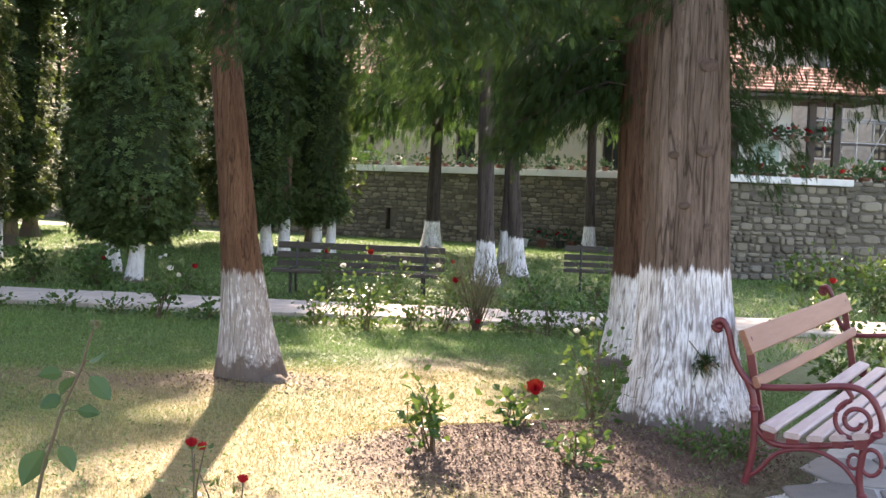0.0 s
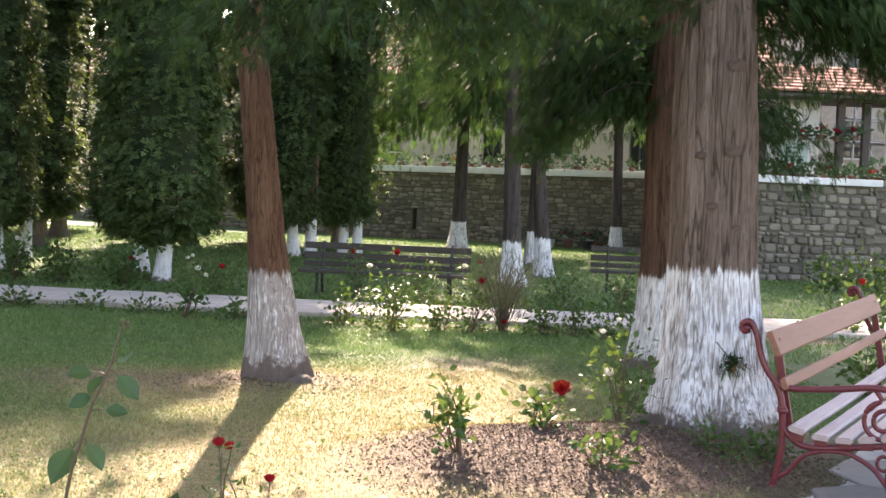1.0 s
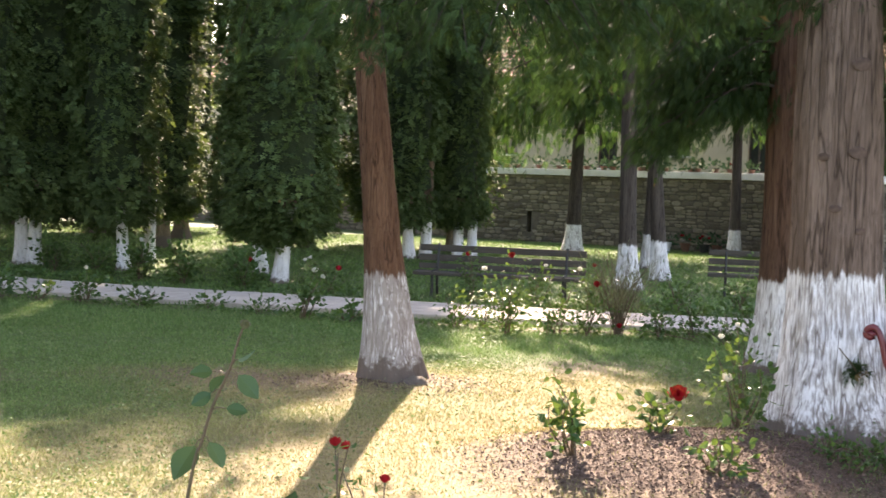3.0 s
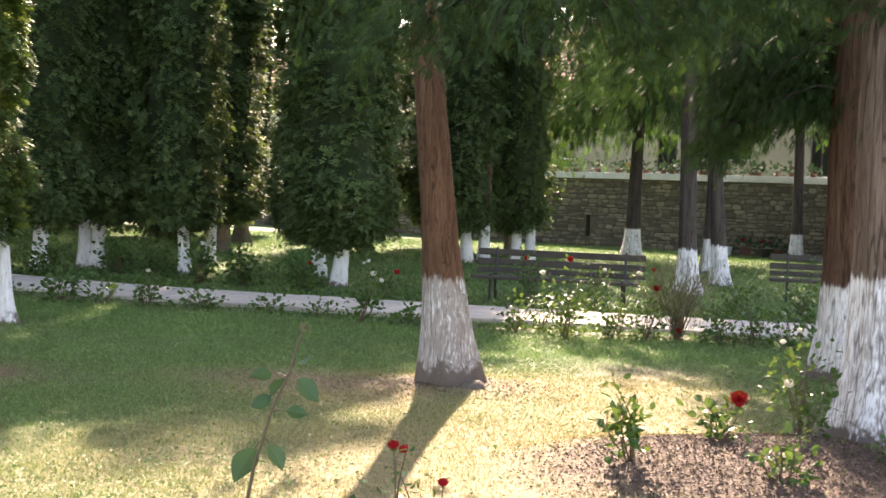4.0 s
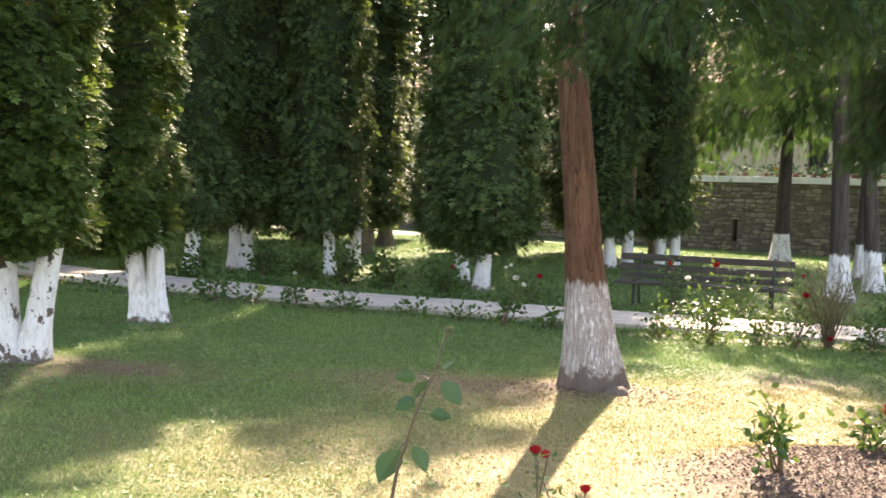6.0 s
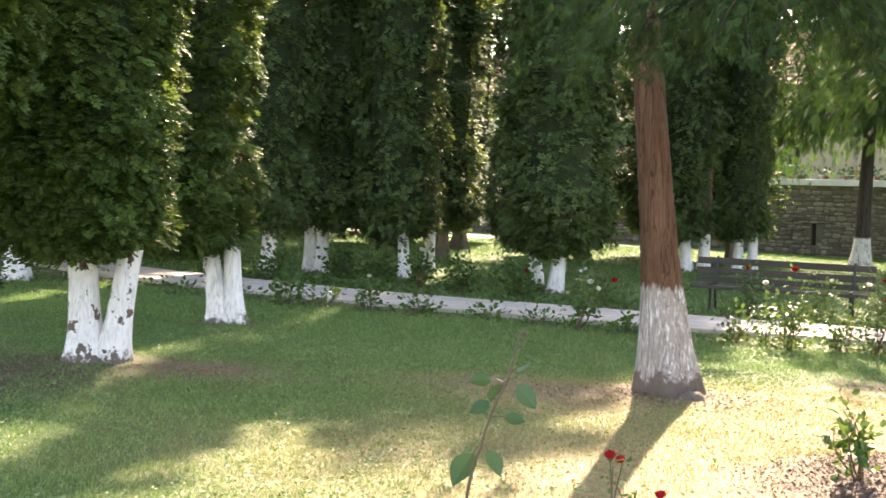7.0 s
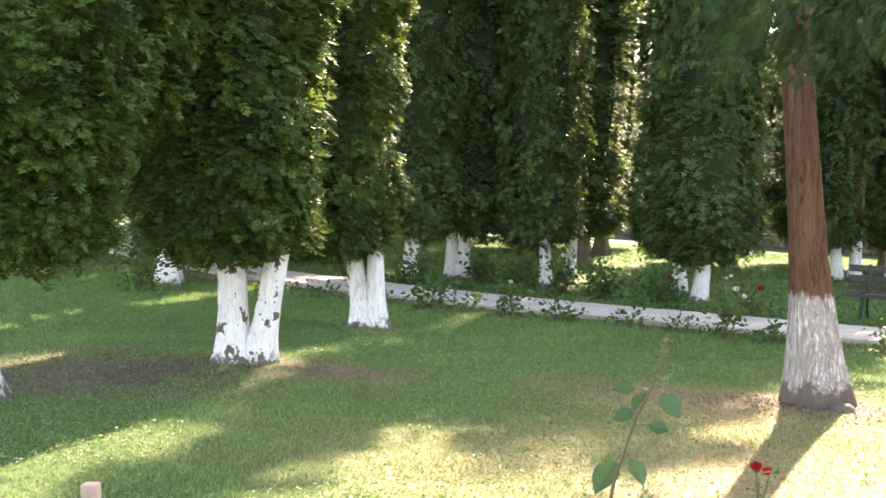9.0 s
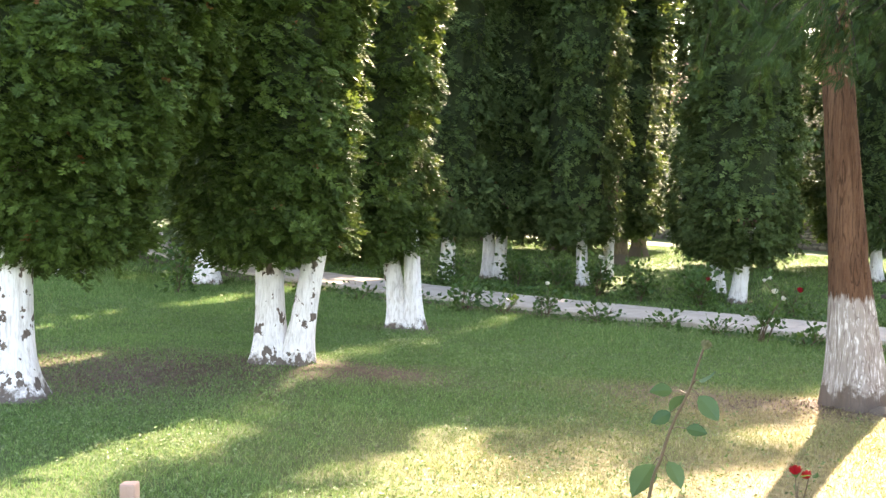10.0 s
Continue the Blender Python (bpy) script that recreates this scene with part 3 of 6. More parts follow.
FROND_F.append((i0, i0 + 1, i0 + 2, i0 + 3))


def canopy_meshes(z0, z1, radius, limbs, fronds, size, seed, droop=0.9, lean=(0, 0), sector=None, low_r=None, fill=0.45, leaf="conifer_shaded", low_bias=1.25, low_to=0.2, fall=0.75, limb=0.030, dense_to=0.2):
    """Limbs and hanging fronds of a conifer with a high crown; sector limits the lowest limbs to some headings."""
    rng = np.random.default_rng(seed)
    specs, base, along, side, sz, shade = [], [], [], [], [], []
    for i in range(limbs):
        t = (i / limbs) ** low_bias
        z = z0 + (z1 - z0) * t
        th = i * 2.399963 + rng.normal(0, 0.2)
        if sector and t < low_to:
            lo_, hi_ = sector[i % len(sector)]
            th = rng.uniform(lo_, hi_)
        ln = (radius if low_r is None or t > low_to else low_r) * (1 - t) ** 0.8 * rng.uniform(0.7, 1.08) + 0.25
        s = np.linspace(0, 1, 9)
        d = np.array([math.cos(th), math.sin(th)])
        cx, cy = lean[0] * z / 3, lean[1] * z / 3
        dr = droop * rng.uniform(0.6, 1.2) * ln / radius
        line = np.stack([cx + d[0] * s * ln, cy + d[1] * s * ln, z + 0.35 * s - (0.35 + dr) * s ** 2 + rng.normal(0, 0.02, 9)], -1)
        specs.append((line, np.linspace(limb * (1 - 0.6 * t), 0.004, 9)))
        m = int(fronds * (0.35 + 0.65 * ln / radius) * (1.0 if t < dense_to else fill))
        c = max(3, m // 10)
        u = rng.random(c) ** 0.65
        p = np.stack([np.interp(u, s, line[:, c]) for c in range(3)], -1)
        off = rng.normal(0, 0.16 * ln, c) * (0.3 + 0.7 * u)
        p[:, 0] += -d[1] * off
        p[:, 1] += d[0] * off
        p[:, 2] -= np.abs(off) * 0.35 + rng.random(c) * 0.12
        pick = rng.integers(0, c, m)
        scale = size * (1.0 if t < dense_to else 2.3)
        base.append(p[pick] + rng.normal(0, scale * 0.75, (m, 3)) * [1, 1, 1.2])
        off = off[pick]
        along.append(np.stack([d[0] * 0.5 - d[1] * np.sign(off) * 0.4 + rng.normal(0, 0.3, m), d[1] * 0.5 + d[0] * np.sign(off) * 0.4 + rng.normal(0, 0.3, m), -fall + rng.normal(0, 0.3, m)], -1))
        side.append(rng.normal(0, 1, (m, 3)))
        sz.append(scale * rng.uniform(0.65, 1.25, m))
        shade.append(rng.random(c)[pick])
    v, f = sprays(FROND, FROND_F, np.vstack(base), np.vstack(along), np.vstack(side), np.concatenate(sz))
    clump = np.concatenate(shade)
    tones = 0.60 * clump + 0.40 * rng.random(len(clump))
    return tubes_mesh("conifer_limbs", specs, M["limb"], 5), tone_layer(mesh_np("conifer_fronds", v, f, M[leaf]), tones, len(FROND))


def thuja(x, y, trunks, crown, label, bark="bark_thuja", group="thuja trees", crown_at=(0, 0), turn=0.0, stretch=1.0, seed=1, fine=False):
    """trunks: (dx, dy, base radius, top radius, height, lean x at 3 m, lean y at 3 m)."""
    tree = thing("thuja_tree", x, y, 0, label, "tree", group)
    for i, (dx, dy, rb, rt, h, lx, ly) in enumerate(trunks):
        me = trunk_mesh("thuja_trunk", M[bark], rb, rt, h, (lx, ly), 0, 0.22, 0.006 if fine else 0.004, 16, seed + i * 7, fine, 4)
        hang("trunk", me, tree, pose(dx, dy, 0))
    f, c = crown
    hang("crown", f, tree, pose(crown_at[0], crown_at[1], 0, 0, 0, turn) @ Matrix.Diagonal((stretch, stretch, 1, 1)))
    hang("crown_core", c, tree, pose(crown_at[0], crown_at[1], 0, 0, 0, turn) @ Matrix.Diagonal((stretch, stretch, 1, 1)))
    return tree


def conifer(x, y, bark, trunk, canopy, label, group="lime-washed conifers"):
    tree = thing("conifer_tree", x, y, 0, label, "tree", group)
    hang("trunk", trunk_mesh("conifer_trunk", M[bark], **trunk), tree)
    if canopy:
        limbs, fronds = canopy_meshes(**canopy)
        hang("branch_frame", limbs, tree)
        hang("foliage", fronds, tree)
    return tree


# ---------------------------------------------------------------- ground


def spaced(lo, a, b, hi, step, grow=1.35):
    mid = np.arange(a, b + step / 2, step)
    left, right, d = [], [], step
    p = a
    while p > lo:
        d *= grow
        p -= d
        left.append(p)
    p, d = b, step
    while p < hi:
        d *= grow
        p += d
        right.append(p)
    return np.concatenate([left[::-1], mid, right])


def blob(x, y, cx, cy, rx, ry, soft=0.35):
    d = np.sqrt(((x - cx) / rx) ** 2 + ((y - cy) / ry) ** 2)
    return np.clip((1 + soft - d) / (2 * soft), 0, 1)


def ground_height(x, y):
    h = 0.025 * (vnoise(x * 1.3 + 40, y * 1.3 + 40, 3) - 0.5) + 0.012 * (vnoise(x * 5 + 40, y * 5 + 40, 4) - 0.5)
    h = h + 0.16 * blob(x, y, 0.75, 7.05, 1.0, 0.75, 0.6) + 0.05 * blob(x, y, 1.6, 8.0, 0.8, 0.7, 0.6)
    h = h + 0.03 * blob(x, y, -1.4, 9.6, 0.6, 0.5, 0.6) + 0.05 * blob(x, y, -5.8, 8.6, 1.0, 0.8, 0.6)
    return h * np.clip((22 - np.abs(y - 8)) / 6, 0.15, 1)


def path_y(x):
    """Near edge of the garden path."""
    return 14.50 + 0.0012 * (x - 1.0) ** 2 * 9 + np.where(x < -6, 0.018 * (x + 6) ** 2, 0)


def cover_of(x, y):
    """Dry grass and bare earth over the lawn."""
    n = vnoise(x * 0.9 + 50, y * 0.9 + 50, 8)
    dry = 0.95 * blob(x, y, -0.6, 7.4, 1.9, 3.0, 0.5) + 0.30 * blob(x, y, -2.6, 6.4, 1.6, 1.2, 0.6) + 0.50 * blob(x, y, -2.2, 9.3, 1.3, 0.7, 0.6)
    dry = dry + 0.30 * blob(x, y, 0.9, 10.6, 1.5, 0.9, 0.6)
    dry = np.clip(dry * (0.65 + 0.7 * n), 0, 1) - 0.45 * np.clip((y - 10.4) / 2, 0, 1)
    earth = blob(x, y, 0.75, 6.9, 1.25, 0.95, 0.35) + blob(x, y, 1.6, 8.0, 0.85, 0.85, 0.3) + 0.85 * blob(x, y, -6.5, 7.6, 1.15, 1.10, 0.75) + 0.55 * blob(x, y, -5.1, 8.9, 0.8, 0.5, 0.8)
    earth = earth + 0.6 * blob(x, y, -1.4, 9.65, 0.5, 0.4, 0.6) + 0.55 * blob(x, y, -2.5, 9.45, 1.1, 0.45, 0.6) + 0.5 * blob(x, y, 0.2, 11.1, 0.9, 0.7, 0.6) + 0.5 * blob(x, y, -4.8, 8.75, 0.6, 0.5, 0.6) + 0.8 * blob(x, y, -6.5, 12.0, 0.6, 0.5, 0.5)
    bed = np.clip(1 - np.abs(y - path_y(x) + 0.45) / 0.5, 0, 1) * 0.9
    return dry, np.clip(earth * (0.6 + 0.8 * n) + bed, 0, 1)


def cover_layer(me, x, y):
    dry, earth = cover_of(x, y)
    a = me.color_attributes.new("cover", "FLOAT_COLOR", "POINT")
    a.data.foreach_set("color", np.stack([dry, earth, np.zeros_like(x), np.ones_like(x)], -1).astype(np.float32).ravel())


gx, gy = spaced(-900, -16, 8, 900, 0.12), spaced(-900, 3.0, 24, 900, 0.12)
X, Y = np.meshgrid(gx, gy, indexing="ij")
gv = np.stack([X, Y, ground_height(X, Y)], -1).reshape(-1, 3)
gi, gj = np.meshgrid(np.arange(len(gx) - 1), np.arange(len(gy) - 1), indexing="ij")
w = len(gy)
gf = np.stack([gi * w + gj, (gi + 1) * w + gj, (gi + 1) * w + gj + 1, gi * w + gj + 1], -1).reshape(-1, 4)
gme = mesh_np("ground", gv, gf, M["ground"], True)
cover_layer(gme, gv[:, 0], gv[:, 1])
hang("ground", gme, None, None, "patchy lawn with dry and bare spots", "structure")


def grass(name, count, xr, yr, height, width, seed, label, fall=0.0):
    rng = np.random.default_rng(seed)
    x, y = rng.uniform(*xr, count), rng.uniform(*yr, count)
    ang = np.arctan2(-x, y)
    keep = (ang > -0.40) & (ang < 0.88)
    dry, earth = cover_of(x, y)
    keep &= rng.random(count) > earth * 0.93
    keep &= (y < path_y(x) - 0.05) | (y > path_y(x) + 1.75)
    keep &= ~((x > 1.45 + (y - 6.4) * 0.5) & (y < 9.2) & (x > 1.5))
    x, y, dry = x[keep], y[keep], dry[keep]
    n = len(x)
    tall = vnoise(x * 2.3 + 60, y * 2.3 + 60, 12)
    h = height * (0.45 + 0.9 * rng.random(n)) * (0.6 + 0.8 * tall) * (1 - 0.25 * dry)
    a = rng.random(n) * 6.283
    d = np.stack([np.cos(a), np.sin(a)], -1)
    lean = rng.normal(0, 0.55, (n, 2)) * h[:, None]
    z = ground_height(x, y)
    wd = width * rng.uniform(0.7, 1.4, n)
    v = np.empty((n, 3, 3))
    v[:, 0] = np.stack([x - d[:, 0] * wd, y - d[:, 1] * wd, z - 0.004], -1)
    v[:, 1] = np.stack([x + d[:, 0] * wd, y + d[:, 1] * wd, z - 0.004], -1)
    v[:, 2] = np.stack([x + lean[:, 0], y + lean[:, 1], z + h], -1)
    v = v.reshape(-1, 3)
    me = mesh_np(name, v, np.arange(len(v)).reshape(-1, 3), M["grass"])
    cover_layer(me, v[:, 0], v[:, 1])
    ob = hang(name, me, None, None, label, "stuff")
    tagged(ob, category="grass")
    return ob


grass("lawn_grass", 520000, (-8.5, 3.0), (4.2, 14.6), 0.026, 0.0028, 21, "short mown grass, green in shade and dry in sun")
grass("west_lawn_grass", 150000, (-15.0, -8.5), (7.0, 15.6), 0.032, 0.0042, 23, "shaded green grass among the thujas")
grass("far_lawn_grass", 260000, (-20, 9), (12, 40), 0.045, 0.008, 22, "green grass under the trees beyond the path")

# garden path of cast concrete slabs, raised a little over the beds
path = thing("garden_path", 0, 0, 0, "pale worn concrete garden path between rose beds", "path", "", "structure")
rng = np.random.default_rng(5)
px_edges = np.arange(-24.0, 9.0, 1.5)
for i in range(len(px_edges) - 1):
    a, b = px_edges[i] + 0.008, px_edges[i + 1] - 0.008
    bm = bmesh.new()
    ya, yb = float(path_y(np.array(a))), float(path_y(np.array(b)))
    h = 0.055 + rng.uniform(-0.006, 0.006)
    lo = [bm.verts.new(c) for c in ((a, ya, -0.05), (b, yb, -0.05), (b, yb + 1.62, -0.05), (a, ya + 1.62, -0.05))]
    hi = [bm.verts.new(c) for c in ((a, ya, h), (b, yb, h), (b, yb + 1.62, h), (a, ya + 1.62, h))]
    bm.faces.new(hi)
    for k in range(4):
        bm.faces.new((lo[k], lo[(k + 1) % 4], hi[(k + 1) % 4], hi[k]))
    bmesh.ops.bevel(bm, geom=[e for e in bm.edges if e.verts[0] in hi and e.verts[1] in hi], offset=0.012, segments=1, affect="EDGES")
    part("slab", bm, M["path"], path)

# ---------------------------------------------------------------- conifers with lime-washed trunks
conifer(1.62, 8.02, "bark_big",
        dict(base_r=0.43, top_r=0.238, height=13, lean=(-0.10, 0), flare=0.45, ridge=0.016, ridges=54, seed=3, lobes=6),
        dict(z0=2.84, z1=11, radius=1.9, limbs=180, fronds=210, size=0.095, fill=0.2, low_bias=1.9, low_r=1.7, low_to=0.30, sector=[(2.9, 3.4), (-0.6, 0.7), (-0.5, 0.5), (-0.3, 1.0)], seed=31, droop=0.55, lean=(-0.10, 0), limb=0.014, fall=1.0),
        "thick grey-brown conifer with fissured bark and lime-washed foot")


def overhang(tree, root, tips, per, size, seed):
    """Long limbs that reach out from a trunk and hang side twigs full of fronds."""
    rng = np.random.default_rng(seed)
    for tip in tips:
        mid = (Vector(root) + Vector(tip)) / 2 + Vector((0, 0, 0.02))
        line = smooth_path([root, tuple(mid), tip], 9)
        specs, base, along, side = [(line, np.linspace(0.030, 0.006, len(line)))], [], [], []
        for k in range(16):
            u = 0.42 + 0.58 * (k + rng.random()) / 16
            p = np.array([np.interp(u, np.linspace(0, 1, len(line)), line[:, c]) for c in range(3)])
            a = rng.uniform(0, 2 * math.pi)
            ln = rng.uniform(0.30, 0.62)
            q = p + [math.cos(a) * ln * 0.7, math.sin(a) * ln * 0.7, -ln * 0.75]
            twig = smooth_path([tuple(p), tuple((p + q) / 2 + [0, 0, 0.06]), tuple(q)], 4)
            specs.append((twig, np.linspace(0.005, 0.0018, len(twig))))
            w = rng.random(per) ** 0.7
            base.append(np.stack([np.interp(w, np.linspace(0, 1, len(twig)), twig[:, c]) for c in range(3)], -1) + rng.normal(0, 0.035, (per, 3)))
            along.append(np.stack([np.full(per, math.cos(a) * 0.5), np.full(per, math.sin(a) * 0.5), np.full(per, -0.9)], -1) + rng.normal(0, 0.4, (per, 3)))
            side.append(rng.normal(0, 1, (per, 3)))
        v, f = sprays(FROND, FROND_F, np.vstack(base), np.vstack(along), np.vstack(side), size * rng.uniform(0.6, 1.3, 16 * per))
        limb = hang("overhanging_branch", tubes_mesh("overhanging_limb", specs, M["limb"], 5), tree, None, "long drooping branch over the lawn")
        hang("foliage", tone_layer(mesh_np("overhang_fronds", v, f, M["conifer_shaded"]), rng.random(16 * per), len(FROND)), limb)


KNOTS = [(0.085, 2.36, 0.054), (0.065, 1.83, 0.048), (-0.13, 1.80, 0.030), (0.085, 1.36, 0.028), (-0.06, 1.49, 0.030)]
big_tree = [o for o in scene.objects if o.name == "conifer_tree"][0]
overhang(big_tree, (-0.15, -0.1, 3.25), [(-2.20, -2.5, 2.42), (-2.50, -2.6, 2.36), (-2.90, -2.6, 2.40), (-3.25, -2.6, 2.46), (-2.60, -2.9, 2.40)], 60, 0.065, 61)
for dx, z, r in KNOTS:
    bm = bmesh.new()
    for rr, hh in ((1.0, 0.13), (0.5, 0.20)):
        m = bmesh.ops.create_uvsphere(bm, u_segments=16, v_segments=8, radius=r * rr)
        bmesh.ops.transform(bm, matrix=Matrix.Translation((0, -hh * r * 0.3, 0)) @ Matrix.Diagonal((1.25, hh, 0.8, 1)), verts=m["verts"])
    k = part("knot", bm, M["knot"], big_tree, "dark branch knot", True)
    a = dx / 0.25
    rad = 0.242 + 0.192 * math.exp(-z / 0.45) + 0.038 * math.exp(-z / 1.6)
    k.matrix_basis = pose(-0.033 * z + rad * math.sin(a), -rad * math.cos(a), z, 0, 0, math.degrees(a))
conifer(1.81, 11.40, "bark_second",
        dict(base_r=0.31, top_r=0.19, height=13, lean=(-0.04, 0), flare=0.36, ridge=0.010, ridges=36, seed=8, lobes=5),
        dict(z0=2.45, z1=11, radius=2.0, limbs=150, fronds=230, size=0.098, fill=0.22, low_bias=1.7, low_r=1.15, low_to=0.30, sector=[(2.5, 3.6), (-0.4, 0.6), (2.6, 3.9)], seed=32, droop=0.80, lean=(-0.04, 0), limb=0.016, fall=1.3),
        "red-brown conifer with lime-washed foot close behind a thicker one")
conifer(-1.42, 9.66, "bark",
        dict(base_r=0.242, top_r=0.106, height=11, lean=(-0.325, 0), flare=0.68, ridge=0.010, ridges=30, seed=5, lobes=4),
        dict(z0=3.7, z1=10, radius=0.9, limbs=60, fronds=70, size=0.15, fill=0.4, seed=33, droop=0.25, lean=(-0.325, 0), limb=0.013, fall=1.2),
        "slender leaning red-barked conifer with worn lime wash")
leaning = [o for o in scene.objects if o.name == "conifer_tree.002"][0]
bm = bmesh.new()
bmesh.ops.create_icosphere(bm, subdivisions=3, radius=0.09)
for v in bm.verts:
    v.co += v.co.normalized() * 0.018 * noise.noise(v.co * 22)
    v.co.z *= 0.75
k = part("root_knob", bm, M["bark_bare"], leaning, "grey bare root knob", True)
k.matrix_basis = pose(0.215, -0.235, 0.02) @ Matrix.Diagonal((1.15, 1.0, 1.1, 1))
conifer(0.80, 20.80, "bark_far",
        dict(base_r=0.26, top_r=0.125, height=17, lean=(-0.10, 0), flare=0.35, ridge=0.005, seed=11, fine=False),
        dict(leaf="conifer", fall=1.5, z0=4.3, z1=16, radius=2.1, limbs=130, fronds=110, size=0.160, fill=0.9, low_bias=1.3, seed=34, droop=1.0),
        "tall grey conifer with lime-washed foot on the far lawn")
conifer(1.48, 23.40, "bark_far",
        dict(base_r=0.19, top_r=0.12, height=17, lean=(-0.25, 0), flare=0.35, ridge=0.005, seed=12, fine=False),
        dict(leaf="conifer", fall=1.5, z0=4.9, z1=16, radius=2.5, limbs=75, fronds=95, size=0.167, low_bias=1.7, seed=35, droop=1.0),
        "dark leaning conifer with lime-washed foot on the far lawn")
conifer(1.45, 27.40, "bark_far",
        dict(base_r=0.17, top_r=0.11, height=17, lean=(0.05, 0), flare=0.35, ridge=0.005, seed=13, fine=False),
        dict(leaf="conifer", fall=1.5, z0=4.9, z1=16, radius=2.8, limbs=75, fronds=95, size=0.174, low_bias=1.7, seed=36, droop=1.0),
        "dark conifer with lime-washed foot near the stone wall")
conifer(-0.21, 34.4, "bark_far",
        dict(base_r=0.30, top_r=0.16, height=18, lean=(0.05, 0), flare=0.5, ridge=0.005, seed=14, fine=False),
        dict(leaf="conifer", fall=2.0, z0=4.1, z1=17, radius=3.2, limbs=120, fronds=130, size=0.260, fill=0.3, low_bias=1.9, seed=37, droop=1.15),
        "conifer with drooping bright green branches before the stone wall")
conifer(4.25, 35.5, "bark_far",
        dict(base_r=0.22, top_r=0.13, height=18, lean=(-0.05, 0), flare=0.4, ridge=0.005, seed=15, fine=False),
        dict(leaf="conifer", fall=1.5, z0=4.2, z1=17, radius=2.6, limbs=90, fronds=114, size=0.236, low_bias=1.7, seed=38, droop=0.8),
        "slim dark conifer with lime-washed foot beside flower pots")

# ---------------------------------------------------------------- columnar thujas
crown_near = crown_meshes(0.70, 1.05, 8.2, 1900, 11, 0.115, 51, 3.4, fan=(FAN, FAN_F), spread=0.36, leaf="thuja")
crown_near_b = crown_meshes(0.70, 0.92, 8.0, 1500, 11, 0.115, 52, 4.0, fan=(FAN, FAN_F), spread=0.36, leaf="thuja")
crown_left = crown_meshes(1.06, 1.10, 7.5, 2000, 11, 0.120, 53, 2.9, fan=(FAN, FAN_F), spread=0.36, leaf="thuja", skirt=0.55)
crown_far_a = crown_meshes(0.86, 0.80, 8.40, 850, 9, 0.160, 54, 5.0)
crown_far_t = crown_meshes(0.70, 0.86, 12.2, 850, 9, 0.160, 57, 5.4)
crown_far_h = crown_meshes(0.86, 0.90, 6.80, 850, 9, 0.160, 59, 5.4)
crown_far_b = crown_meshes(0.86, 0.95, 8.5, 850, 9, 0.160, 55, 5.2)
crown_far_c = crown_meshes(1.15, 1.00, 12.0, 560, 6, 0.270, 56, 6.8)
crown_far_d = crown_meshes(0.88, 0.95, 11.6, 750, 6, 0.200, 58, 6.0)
crown_far_g = crown_meshes(1.00, 1.00, 19.4, 560, 6, 0.270, 60, 6.8)

thuja(-5.78, 8.62, [(-0.14, -0.02, 0.190, 0.098, 2.2, -0.26, 0.05), (0.04, 0.05, 0.160, 0.082, 1.30, 0.40, 0.15)], crown_near,
      "broad columnar thuja with forked spotted lime-washed trunk", "bark_spotted", seed=61, fine=True, crown_at=(-0.25, -0.02))
thuja(-6.51, 12.0, [(-0.05, 0, 0.16, 0.080, 1.2, -0.70, 0), (0.07, 0.03, 0.14, 0.078, 1.2, -0.20, 0)], crown_near_b,
      "columnar thuja with two lime-washed trunks", seed=63, fine=True, crown_at=(-0.48, -0.12))
thuja(-6.45, 6.22, [(0, 0, 0.29, 0.145, 2.2, -0.05, 0)], crown_left,
      "dense columnar thuja with one stout lime-washed trunk", "bark_spotted", seed=65, fine=True, crown_at=(0.10, 0.3))
